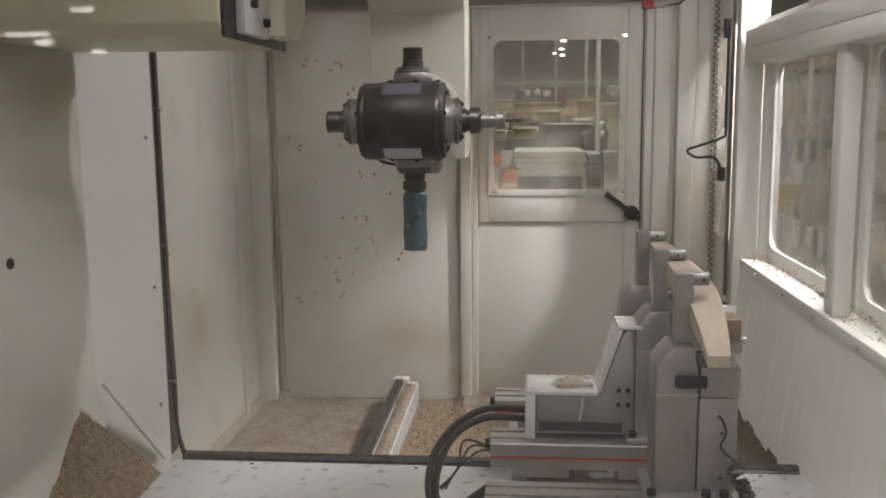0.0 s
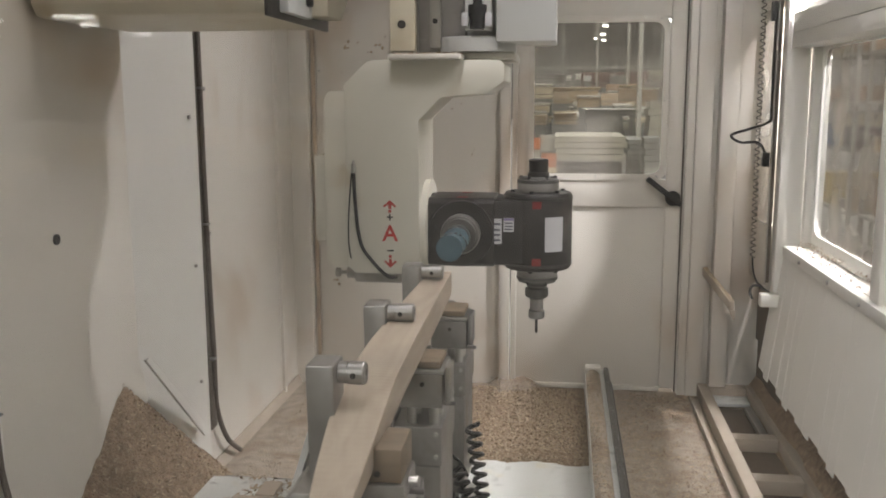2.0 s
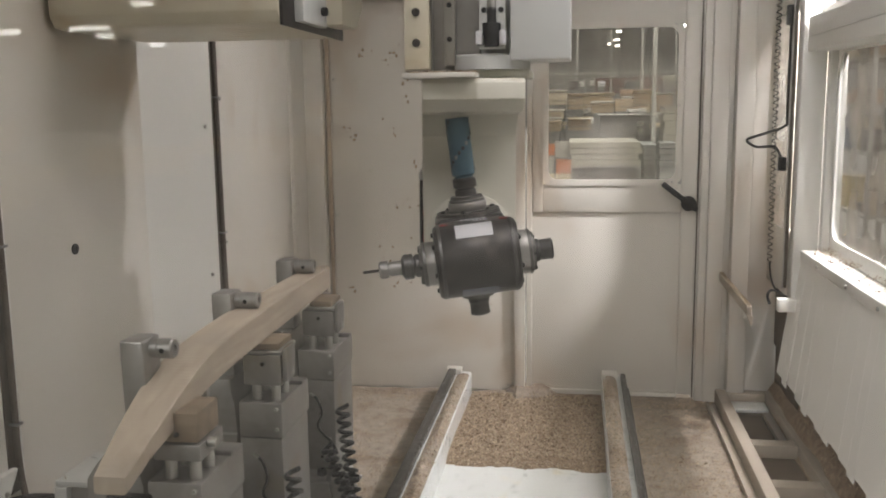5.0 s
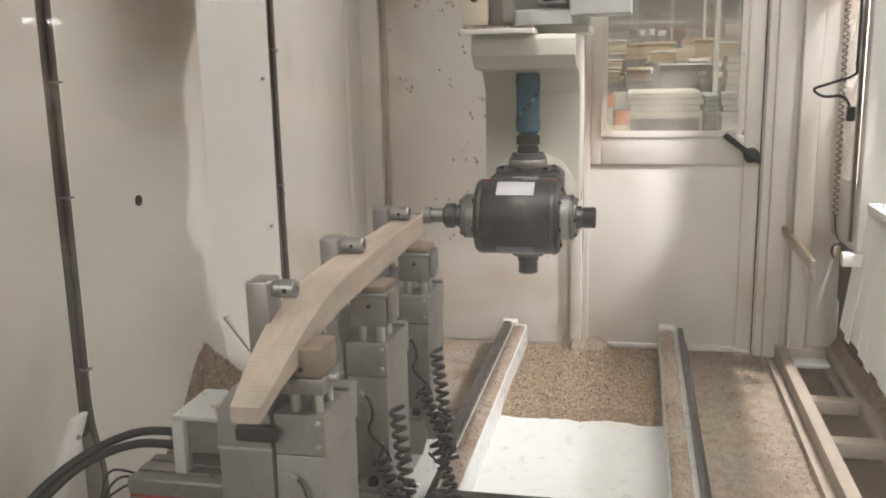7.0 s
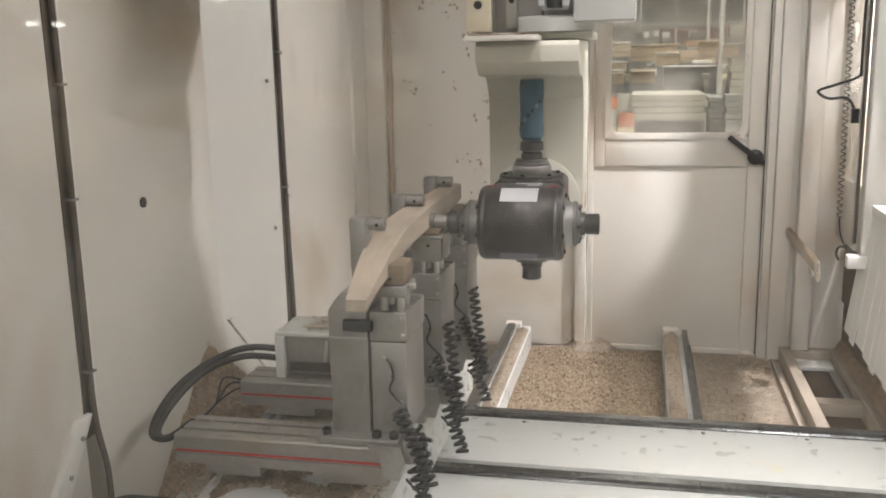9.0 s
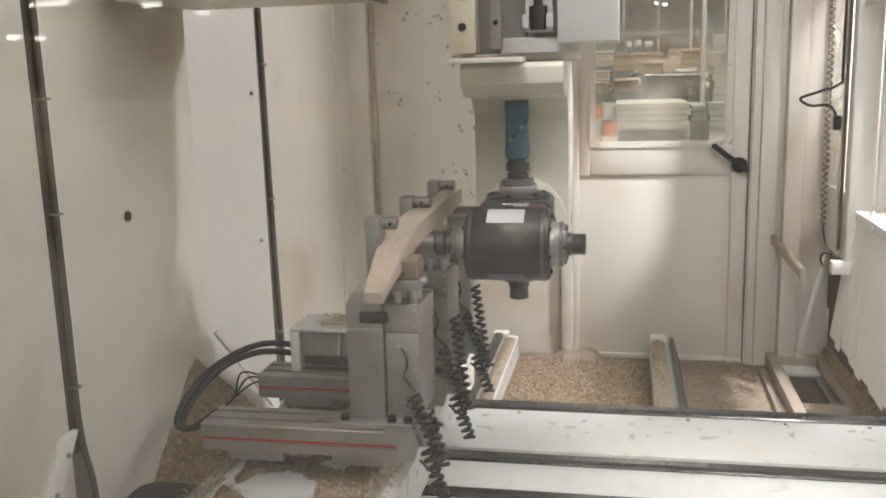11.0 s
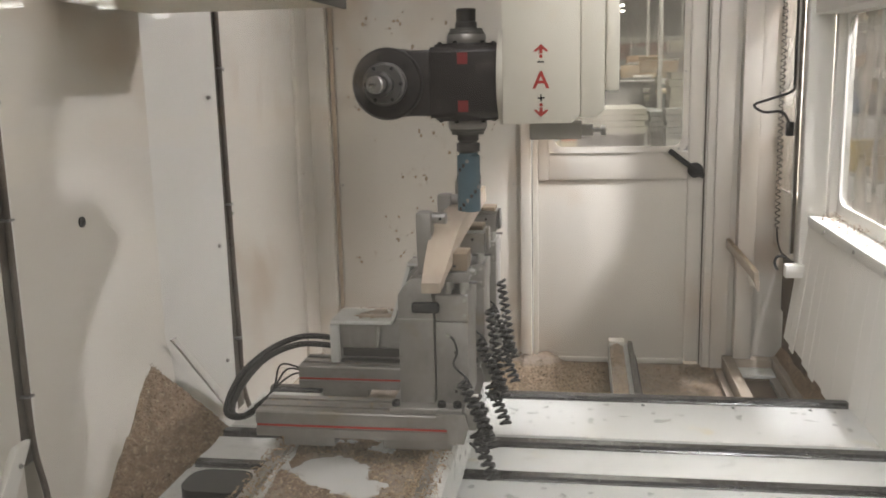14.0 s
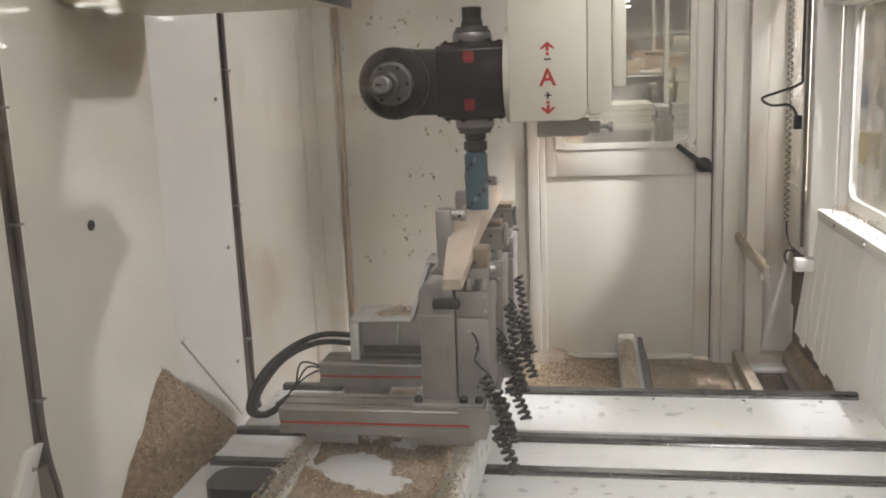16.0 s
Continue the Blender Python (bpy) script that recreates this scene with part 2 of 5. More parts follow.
def prism(pts, axis, lo, hi, bev=0.0):
    """Outline pts (two coordinates) pushed along axis from lo to hi."""
    bm = bmesh.new()
    k = "xyz".index(axis)

    def put(p, h):
        q = list(p)
        q.insert(k, h)
        return bm.verts.new(q)
    a = [put(p, lo) for p in pts]
    b = [put(p, hi) for p in pts]
    n = len(pts)
    bm.faces.new(a)
    bm.faces.new(b[::-1])
    for i in range(n):
        bm.faces.new((a[i], b[i], b[(i + 1) % n], a[(i + 1) % n]))
    bmesh.ops.recalc_face_normals(bm, faces=bm.faces)
    if bev:
        bmesh.ops.bevel(bm, geom=list(bm.edges), offset=bev, segments=2, affect="EDGES", profile=0.5)
    return bm


def tube(pts, r, seg=10):
    """Round hose along points, smoothed."""
    P = [Vector(p) for p in pts]
    out = []
    for i in range(len(P) - 1):
        p0, p1, p2, p3 = P[max(0, i - 1)], P[i], P[i + 1], P[min(len(P) - 1, i + 2)]
        for k in range(6 if len(P) < 30 else 1):
            t = k / (6 if len(P) < 30 else 1)
            out.append(0.5 * ((2 * p1) + (p2 - p0) * t + (2 * p0 - 5 * p1 + 4 * p2 - p3) * t * t + (3 * p1 - p0 - 3 * p2 + p3) * t ** 3))
    out.append(P[-1])
    bm = bmesh.new()
    rings, up = [], Vector((0.13, 0.31, 0.94))
    for i, p in enumerate(out):
        d = (out[min(i + 1, len(out) - 1)] - out[max(i - 1, 0)]).normalized()
        s = d.cross(up)
        if s.length < 0.05:
            s = d.cross(Vector((1, 0, 0)))
        s.normalize()
        up = s.cross(d).normalized()
        rings.append([bm.verts.new(p + r * (math.cos(2 * math.pi * k / seg) * s + math.sin(2 * math.pi * k / seg) * up)) for k in range(seg)])
    for r0, r1 in zip(rings, rings[1:]):
        for k in range(seg):
            bm.faces.new((r0[k], r0[(k + 1) % seg], r1[(k + 1) % seg], r1[k]))
    bm.faces.new(rings[0][::-1])
    bm.faces.new(rings[-1])
    return bm


def coil(a, b, r, turns, wire, sag=0.0):
    """Coiled cable from a to b."""
    a, b = Vector(a), Vector(b)
    d = (b - a).normalized()
    s = d.cross(Vector((0, 1, 0.2))).normalized()
    u = s.cross(d)
    n = int(turns * 9)
    pts = []
    for i in range(n + 1):
        t = i / n
        w = 2 * math.pi * turns * t
        pts.append(a.lerp(b, t) + r * (math.cos(w) * s + math.sin(w) * u) + Vector((0, 0, -sag * 4 * t * (1 - t))))
    return tube(pts, wire, 6)


def part(name, bm, material, parent=None, label="", smooth=35):
    me = bpy.data.meshes.new(name)
    bmesh.ops.recalc_face_normals(bm, faces=bm.faces)
    for f in bm.faces:
        f.smooth = True
    for e in bm.edges:
        if len(e.link_faces) == 2 and e.calc_face_angle(0) > radians(smooth):
            e.smooth = False
    bm.to_mesh(me)
    bm.free()
    me.materials.append(material)
    ob = new(name, me)
    if parent:
        ob.parent = parent
    if label:
        tagged(ob, label)
    return ob


def thing(name, label, category, group="", kind=""):
    return tagged(new(name), label, category, group, kind)


def setting(name, bm, material, label, category):
    return tagged(part(name, bm, material), label, category, kind="structure")


# ---- structure ----
rnd = random.Random(5)


def lumpy(x0, x1, y0, y1, nx, ny, height):
    """Loose ground over a rectangle: height(x, y) with an edge that falls to the floor."""
    bm = bmesh.new()
    g = [[bm.verts.new((x0 + (x1 - x0) * i / nx, y0 + (y1 - y0) * j / ny, height(x0 + (x1 - x0) * i / nx, y0 + (y1 - y0) * j / ny))) for j in range(ny + 1)] for i in range(nx + 1)]
    for i in range(nx):
        for j in range(ny):
            bm.faces.new((g[i][j], g[i + 1][j], g[i + 1][j + 1], g[i][j + 1]))
    return bm


def flakes(name, x0, x1, y0, y1, height, count, size, label, keep=None, parent=None):
    """Loose wood chips lying on a height field, one joined mesh."""
    verts, faces = [], []
    for _ in range(count):
        x, y = rnd.uniform(x0, x1), rnd.uniform(y0, y1)
        if keep and not keep(x, y):
            continue
        c = Vector((x, y, height(x, y) + size * 0.25))
        m = Euler((rnd.gauss(0, 0.5), rnd.gauss(0, 0.5), rnd.uniform(0, 6.3))).to_matrix()
        a, b = size * rnd.uniform(0.4, 1.3), size * rnd.uniform(0.12, 0.4)
        n = len(verts)
        bend = rnd.uniform(-0.25, 0.25) * a
        for px, py, pz in ((-a, -b, 0), (a * 0.2, -b, bend), (a, 0, 0), (a * 0.2, b, bend), (-a, b, 0)):
            verts.append(c + m @ Vector((px, py, pz)))
        faces.append((n, n + 1, n + 3, n + 4))
        faces.append((n + 1, n + 2, n + 3))
    me = bpy.data.meshes.new(name)
    me.from_pydata(verts, [], faces)
    me.materials.append(FLAKE)
    ob = new(name, me)
    if parent:
        ob.parent = parent
        ob["kind"] = "stuff"
    else:
        tagged(ob, label, "wood chips", kind="stuff")
    return ob


def island_mat(name, cols):
    m = mat(name, cols[0], 0.85)
    nd, ln = m.node_tree.nodes, m.node_tree.links
    g = nd.new("ShaderNodeNewGeometry")
    r = nd.new("ShaderNodeValToRGB")
    r.color_ramp.elements[0].color, r.color_ramp.elements[1].color = (*cols[0], 1), (*cols[-1], 1)
    for i, c in enumerate(cols[1:-1]):
        r.color_ramp.elements.new((i + 1) / (len(cols) - 1)).color = (*c, 1)
    ln.new(g.outputs["Random Per Island"], r.inputs[0])
    ln.new(r.outputs[0], nd["Principled BSDF"].inputs["Base Color"])
    return m


FLAKE = island_mat("mixed_wood_chips", [(0.14, 0.10, 0.065), (0.36, 0.27, 0.18), (0.56, 0.45, 0.32), (0.26, 0.185, 0.12), (0.48, 0.38, 0.27)])


def bolt(parent, p, axis, r=0.008, name="bolt"):
    a = Vector(axis).normalized()
    return part(name, lathe(axis, Vector(p), [(-0.002, r), (0.005, r), (0.006, r * 0.9), (0.006, r * 0.5), (0.003, r * 0.45)], 12), GREY, parent)


setting("floor", boxes((-1.6, 1.25, -0.4, 4.7, -0.12, 0.0), bev=0), DUST, "enclosure floor covered in fine grey sawdust", "floor")

# back wall with its opening for the door
wb = setting("wall_back", boxes((-1.5, -0.31, 4.5, 4.58, 0, 2.0), (-0.31, 0.62, 4.5, 4.58, 1.985, 2.0), (0.62, 1.15, 4.5, 4.58, 0, 2.0), bev=0.001), WALL, "dusty white sheet metal back wall with resin spots", "wall")
part("panel_sheet", boxes((-1.235, -0.335, 4.488, 4.498, 0.02, 1.97), bev=0.002), WALL, wb)
part("seam", boxes((-1.262, -1.240, 4.485, 4.4878, 0.05, 1.97), bev=0.001), SEAM, wb)
part("corner_post", boxes((-1.41, -1.27, 4.44, 4.499, 0, 2.0), bev=0.006), WALL, wb)
part("jamb", boxes((-0.315, -0.262, 4.455, 4.499, 0, 1.985), bev=0.004), WALL, wb)
part("jamb", boxes((0.575, 0.612, 4.465, 4.499, 0, 1.985), bev=0.004), WALL, wb)
part("jamb", boxes((0.614, 0.69, 4.455, 4.499, 0, 1.985), bev=0.004), WALL, wb)
part("corner_post", boxes((0.72, 0.80, 4.42, 4.499, 0, 2.0), bev=0.006), WALL, wb)
for z in (0.05, 0.92, 1.6):
    for x in (-1.22, -0.35):
        bolt(wb, (x, 4.488, z), (0, -1, 0), 0.007)
bm = bmesh.new()
for _ in range(110):
    x, z = rnd.gauss(-0.82, 0.2), rnd.uniform(0.45, 1.8)
    if -1.2 < x < -0.4:
        r = rnd.choice((0.004, 0.005, 0.007, 0.010))
        for k in range(rnd.choice((1, 1, 2, 3))):
            q = Vector((x + rnd.gauss(0, 0.014), 4.487, z + rnd.gauss(0, 0.016)))
            bmesh.ops.create_icosphere(bm, subdivisions=1, radius=r * rnd.uniform(0.5, 1), matrix=Matrix.LocRotScale(q, None, (1, 0.25, rnd.uniform(0.7, 1.6))))
part("resin_spots", bm, SPOT, wb)["kind"] = "stuff"
setting("wall_back_upper", boxes((-1.5, 1.15, 4.6, 4.66, 2.0, 3.0), bev=0), WALL, "white upper back wall behind the bellows", "wall")
bel = thing("bellows_cover", "dark pleated bellows above the back wall", "bellows")
for k in range(3):
    part("fold", prism([(4.30, 2.02 + 0.08 * k), (4.5, 2.06 + 0.08 * k), (4.30, 2.10 + 0.08 * k), (4.29, 2.10 + 0.08 * k), (4.29, 2.02 + 0.08 * k)], "x", -1.3, 0.8), SHADE, bel)

# door
door = thing("door_1", "white metal door with dusty clear window and black lever", "door", kind="structure")
part("stile", boxes((-0.255, -0.229, 4.475, 4.515, 0.03, 1.975)), WALL, door)
part("stile", boxes((-0.228, -0.176, 4.4765, 4.514, 0.937, 1.974)), WALL, door)
part("stile", boxes((0.488, 0.556, 4.475, 4.515, 0.03, 1.975)), WALL, door)
part("rail", boxes((-0.1755, 0.487, 4.476, 4.514, 1.84, 1.975)), WALL, door)
part("rail", boxes((-0.1755, 0.487, 4.476, 4.514, 0.94, 1.075)), WALL, door)
part("rail", boxes((-0.2285, 0.487, 4.476, 4.514, 0.012, 0.036)), WALL, door)
part("panel", boxes((-0.2285, 0.4875, 4.492, 4.505, 0.03, 0.945), bev=0.001), WALL, door)


def rounded(x0, x1, z0, z1, r, n=6):
    pts = []
    for cx, cz, a in ((x1 - r, z1 - r, 0), (x0 + r, z1 - r, 90), (x0 + r, z0 + r, 180), (x1 - r, z0 + r, 270)):
        for k in range(n + 1):
            w = radians(a + 90 * k / n)
            pts.append((cx + r * math.cos(w), cz + r * math.sin(w)))
    return pts


def ring(outer, inner, axis, lo, hi):
    """Frame between two outlines with equal numbers of points."""
    bm = bmesh.new()
    k = "xyz".index(axis)

    def put(p, h):
        q = list(p)
        q.insert(k, h)
        return bm.verts.new(q)
    o0, o1 = [put(p, lo) for p in outer], [put(p, hi) for p in outer]
    i0, i1 = [put(p, lo) for p in inner], [put(p, hi) for p in inner]
    n = len(outer)
    for a in range(n):
        b = (a + 1) % n
        for q in ((o0[a], o0[b], i0[b], i0[a]), (o1[a], i1[a], i1[b], o1[b]), (o0[a], o1[a], o1[b], o0[b]), (i0[a], i0[b], i1[b], i1[a])):
            bm.faces.new(q)
    return bm


part("window_seal", ring(rounded(-0.178, 0.483, 1.07, 1.845, 0.05), rounded(-0.15, 0.455, 1.10, 1.815, 0.045), "y", 4.468, 4.4755), WALL, door)
pane = part("pane", prism(rounded(-0.174, 0.479, 1.073, 1.842, 0.05), "y", 4.478, 4.484), GLASS, door)
pane.visible_shadow = False
for x, z in ((-0.135, 1.088), (0.44, 1.088), (0.15, 1.086), (-0.16, 1.45), (0.466, 1.45), (0.44, 1.83)):
    bolt(door, (x, 4.468, z), (0, -1, 0), 0.006)
lever = part("handle", lathe((0, -1, 0), (0.52, 4.475, 0.985), [(0, 0.036), (0.02, 0.036), (0.024, 0.03), (0.03, 0.014), (0.04, 0.014)], 24), BLACK, door, "black door lever")
bar = boxes((-0.16, 0.045, -0.012, 0.012, -0.013, 0.013), bev=0.005)
bar.transform(Matrix.Translation((0.52, 4.43, 0.985)) @ Matrix.Rotation(radians(38), 4, "Y"))
part("lever_bar", bar, BLACK, lever)
part("gap_backing", boxes((0.5565, 0.5745, 4.494, 4.499, 0.01, 1.98), bev=0), WALL, door)
part("door_gap", boxes((0.561, 0.568, 4.489, 4.4935, 0.01, 1.98), bev=0), SEAL, door)
sw = thing("safety_switch", "red and steel safety switch at the door head", "switch")
part("body", boxes((0.55, 0.60, 4.42, 4.47, 1.95, 1.985), bev=0.004), RED, sw)
part("plug", boxes((0.60, 0.66, 4.43, 4.46, 1.955, 1.98), bev=0.004), GREY, sw)
part("cable", tube([(0.66, 4.445, 1.967), (0.70, 4.43, 1.965), (0.74, 4.40, 1.99), (0.75, 4.40, 2.1)], 0.004), CABLE, sw)
# sawdust drifted along the foot of the back wall


def drift(x, y):
    return max(0.001, 0.016 + 0.022 * noise.noise((x * 6, y * 6, 1)) + 0.05 * math.exp(-((x + 0.2) / 0.09) ** 2) + 0.05 * math.exp(-((x + 0.3) / 0.04) ** 2) + 0.03 * math.exp(-((x + 1.27) / 0.05) ** 2) - (4.5 - y) * 0.42)


tagged(part("sawdust_drift", lumpy(-1.3, 0.7, 4.33, 4.49, 70, 8, drift), DUST), "sawdust drifted against the foot of the wall", "sawdust", kind="stuff")

flakes("chips_on_drift", -1.28, 0.68, 4.34, 4.485, drift, 2600, 0.006, "wood chips on the drift at the wall foot")

# left wall: near panel with bend, angled bright panel, far panel
wl = setting("wall_left", boxes((-1.46, -1.36, 3.24, 4.5, 0, 3.0), bev=0.001), WALL, "dusty white sheet metal side wall in bolted panels", "wall")
part("near_panel", prism([(-1.36, 3.0), (-1.36, 0.62), (-1.345, 0.58), (-1.29, 0.0), (-1.43, 0.0), (-1.44, 3.0)], "y", 1.93, 2.70, 0.0), WALL, wl)
part("front_panel", boxes((-1.44, -1.34, 0.331, 1.88, 0.0, 3.0), bev=0), WALL, wl)
part("angled_panel", prism([(-1.46, 2.70), (-1.42, 2.70), (-1.33, 3.19), (-1.40, 3.19)], "z", 0.0, 3.0), WALLB, wl)
part("seam_strip", boxes((-1.39, -1.345, 1.872, 1.888, 0.55, 3.0), (-1.39, -1.340, 1.931, 1.947, 0.55, 3.0), bev=0.003), WALLB, wl)
part("gusset", prism([(2.66, 0.64), (2.69, 0.64), (3.10, 0.27), (3.10, 0.22)], "x", -1.325, -1.315), WALLB, wl)
part("corner_bead", boxes((-1.375, -1.345, 4.18, 4.21, 0, 2.0), bev=0.004), WALL, wl)
part("skirting", prism([(-1.36, 0.045), (-1.352, 0.045), (-1.335, 0.006), (-1.335, 0.0), (-1.36, 0.0)], "y", 3.25, 4.45), DUSTY, wl)
part("brace", prism([(1.895, 0.62), (1.835, 0.62), (1.50, 0.20), (1.60, 0.20)], "x", -1.34, -1.322, 0.003), WALLB, wl)
for y, z in ((1.84, 0.575), (1.78, 0.50), (1.72, 0.43)):
    bolt(wl, (-1.322, y, z), (1, 0, 0), 0.006)
for y, z in ((3.13, 0.42), (3.13, 0.86), (3.13, 1.4)):
    bolt(wl, (-1.334, y, z), (1, 0, 0), 0.007)
for y, z in ((3.34, 0.95), (3.34, 1.5), (3.34, 0.35), (4.27, 1.0)):
    bolt(wl, (-1.36, y, z), (1, 0, 0), 0.007)
bolt(wl, (-1.36, 2.27, 1.09), (1, 0, 0), 0.015, "plug").data.materials[0] = BLACK
s1 = thing("door_seal", "black rubber seal hose on the side wall seam", "seal", "seals on the side wall")
part("strip", boxes((-1.36, -1.330, 3.192, 3.262, 0.2, 2.9), bev=0.003), SEAL, s1)
part("hose", tube([(-1.322, 3.215, 2.9), (-1.322, 3.215, 1.6), (-1.322, 3.22, 0.9), (-1.322, 3.235, 0.5), (-1.33, 3.26, 0.28), (-1.325, 3.34, 0.12), (-1.31, 3.44, 0.03)], 0.010), SEAL, s1)
for z in (0.48, 1.0, 1.5):
    part("clip", boxes((-1.332, -1.309, 3.20, 3.235, z, z + 0.007), bev=0.001), DULL, s1)
s2 = thing("door_seal", "dark rubber seal strip with hose on the side wall seam", "seal", "seals on the side wall")
part("strip", boxes((-1.36, -1.343, 1.889, 1.930, 0.55, 2.9), bev=0.002), SEAL, s2)
part("hose", tube([(-1.33, 1.91, 2.9), (-1.33, 1.91, 1.0), (-1.33, 1.91, 0.62), (-1.30, 1.90, 0.45), (-1.28, 1.86, 0.2), (-1.27, 1.84, 0.0)], 0.008), SEAL, s2)
for z in (0.72, 1.15, 1.42):
    part("clip", boxes((-1.345, -1.318, 1.898, 1.922, z, z + 0.006), bev=0.001), DULL, s2)


# chip heap in the corner of the side wall
def heap(x, y):
    h = 0.60 - 0.84 * math.hypot((x + 1.36) * 1.75, (y - 2.56) * (1.12 if y > 2.56 else 0.9))
    h += 0.018 * noise.noise((x * 9, y * 9, 0)) + 0.008 * noise.noise((x * 28, y * 28, 3))
    return max(-0.02, h)


tagged(part("chip_heap", lumpy(-1.36, -0.62, 1.9, 3.38, 90, 150, heap), CHIPS), "heap of brown wood chips against the side wall", "wood chips", kind="stuff")
flakes("chips_on_heap", -1.36, -0.64, 1.95, 3.36, heap, 16000, 0.008, "loose wood chips covering the heap", lambda x, y: heap(x, y) > 0.005)


# chips on the floor between the guide rails
def bed_dust(x, y):
    e = 3.50 + 0.05 * noise.noise((x * 5, 0, 2)) + 0.02 * noise.noise((x * 17, 0, 2))
    h = min(0.022, max(0.0, (y - e) * 0.3)) * min(1, max(0.25, (4.4 - y) * 1.6)) + 0.018 * max(0, noise.noise((x * 4, y * 4, 5))) * min(1, max(0, (4.4 - y) * 1.6)) * (1 if y > e + 0.05 else 0)
    return 0.012 + h if y > e else 0.004


tagged(part("chip_bed", lumpy(-0.53, 0.12, 3.40, 4.45, 60, 90, bed_dust), CHIPS), "bed of pale wood chips between the rails", "wood chips", kind="stuff")
flakes("chips_between_rails", -0.52, 0.115, 3.42, 4.44, bed_dust, 15000, 0.008, "loose wood chips between the guide rails", lambda x, y: bed_dust(x, y) > 0.011 or rnd.random() < 0.01)


def thin(x, y):
    return 0.004 + 0.006 * max(0, noise.noise((x * 3, y * 3, 8)))


flakes("chips_on_floor", -1.25, 0.66, 2.6, 4.45, thin, 26000, 0.006, "scattered wood chips on the floor", lambda x, y: not (-0.66 < x < 0.24) and rnd.random() < 0.35 + 0.65 * max(0, noise.noise((x * 2, y * 2, 4))))
setting("tray", boxes((-0.53, 0.12, 0.0, 4.45, 0.0005, 0.008), bev=0), WHITE, "white painted floor pan between the guide rails", "tray")

# guide rails of the cross table
for x0, x1, side in ((-0.65, -0.53, -1), (0.12, 0.235, 1)):
    r = thing("guide_rail", "white steel beam with guide rail under wood dust", "rail", "guide rails on the floor", "structure")
    part("beam", prism([(x0, 0.0), (x1, 0.0), (x1, 0.12), (x1 - 0.008, 0.128), (x0 + 0.008, 0.128), (x0, 0.12)], "y", 0.2, 4.43), WHITE, r)
    xs = (x0 + 0.012, x0 + 0.05) if side < 0 else (x1 - 0.027, x1 - 0.003)
    part("rail_bar", boxes((xs[0], xs[1], 0.2, 4.36, 0.128, 0.163), bev=0.004), RAILS, r)
    part("rail_stop", boxes((x0, x1 - (0.045 if side < 0 else 0.04), 4.36, 4.425, 0.129, 0.158), bev=0.004), WALL, r)
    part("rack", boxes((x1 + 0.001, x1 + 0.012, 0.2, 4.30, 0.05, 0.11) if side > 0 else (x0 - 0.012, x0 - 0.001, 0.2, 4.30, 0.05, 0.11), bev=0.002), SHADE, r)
    lo, hi = (x0 + 0.055, x1 - 0.003) if side < 0 else (x0 + 0.003, x1 - 0.045)

    def ridge(x, y, lo=lo, hi=hi):
        u = (x - lo) / (hi - lo)
        return 0.129 + max(0.0005, 0.022 * math.sin(math.pi * min(1, max(0, u))) * (0.7 + noise.noise((x * 12, y * 5, 9))))
    part("dust_ridge", lumpy(lo, hi, 1.6, 4.36, 8, 160, ridge), DUST, r)["kind"] = "stuff"
    flakes("rail_chips", lo, hi, 1.8, 4.36, ridge, 2200, 0.006, "", parent=r)

# right side: sill, curtain strips, posts, windows
wr = setting("wall_right", boxes((0.93, 1.08, 0.2, 4.02, 0.795, 0.84), bev=0.005), WALLB, "white window wall with sill, posts and hanging strips", "wall")
part("lintel", boxes((0.92, 1.06, 0.2, 4.06, 1.665, 1.725), (0.97, 0.985, 0.2, 4.06, 1.725, 1.84), bev=0.003), WALLB, wr)
part("fascia", boxes((0.918, 0.93, 0.2, 3.97, 1.7255, 1.80), (0.918, 0.93, 0.2, 3.12, 1.8005, 2.35), bev=0.001), WALLB, wr)
# unseen wall above the fascia; its openings are cut to shape the lamps' light
part("slot_baffle", boxes((0.97, 0.985, 0.2, 4.5, 2.50, 3.0), (0.97, 0.985, 0.2, 3.15, 1.841, 2.499), (0.97, 0.985, 3.151, 3.2, 1.841, 2.02), (0.97, 0.985, 3.45, 4.5, 2.19, 2.499), bev=0.002), WALLB, wr)
# unseen plates, added to keep one lamp's beam off door and back wall
part("light_baffle", boxes((0.986, 1.5, 3.475, 3.485, 2.06, 2.9), (0.986, 1.5, 2.9, 3.474, 2.05, 2.06), bev=0), WALLB, wr)
part("end_post", boxes((0.90, 1.0, 3.98, 4.06, 0.62, 3.0), bev=0.006), WALLB, wr)
part("mullion", boxes((0.945, 1.0, 2.83, 2.91, 0.842, 1.664), bev=0.004), WALLB, wr)
part("mullion", boxes((0.945, 1.0, 1.4, 1.48, 0.842, 1.664), bev=0.004), WALLB, wr)
part("reveal", boxes((1.0, 1.07, 3.935, 3.979, 0.842, 1.664), bev=0.003), WALLB, wr)
for y in (2.2, 2.55, 2.95, 3.3, 3.7):
    bolt(wr, (0.93, y, 0.817), (-1, 0, 0), 0.008)
for y0, y1 in ((2.88, 3.93), (1.46, 2.85), (0.2, 1.42)):
    w = thing("window_" + str(1 if y1 > 3 else 2 if y1 > 2 else 3), "scratched clear plastic window with rounded frame", "window", kind="structure")
    part("window_frame", ring([(p, q) for p, q in rounded(y0, y1, 0.842, 1.70, 0.01)], rounded(y0 + 0.05, y1 - 0.025, 0.90, 1.655, 0.07), "x", 1.03, 1.05), WALLB, w)
    p = part("pane", boxes((1.036, 1.042, y0 + 0.04, y1 - 0.04, 0.88, 1.68), bev=0), HAZE, w)
    p.visible_shadow = False
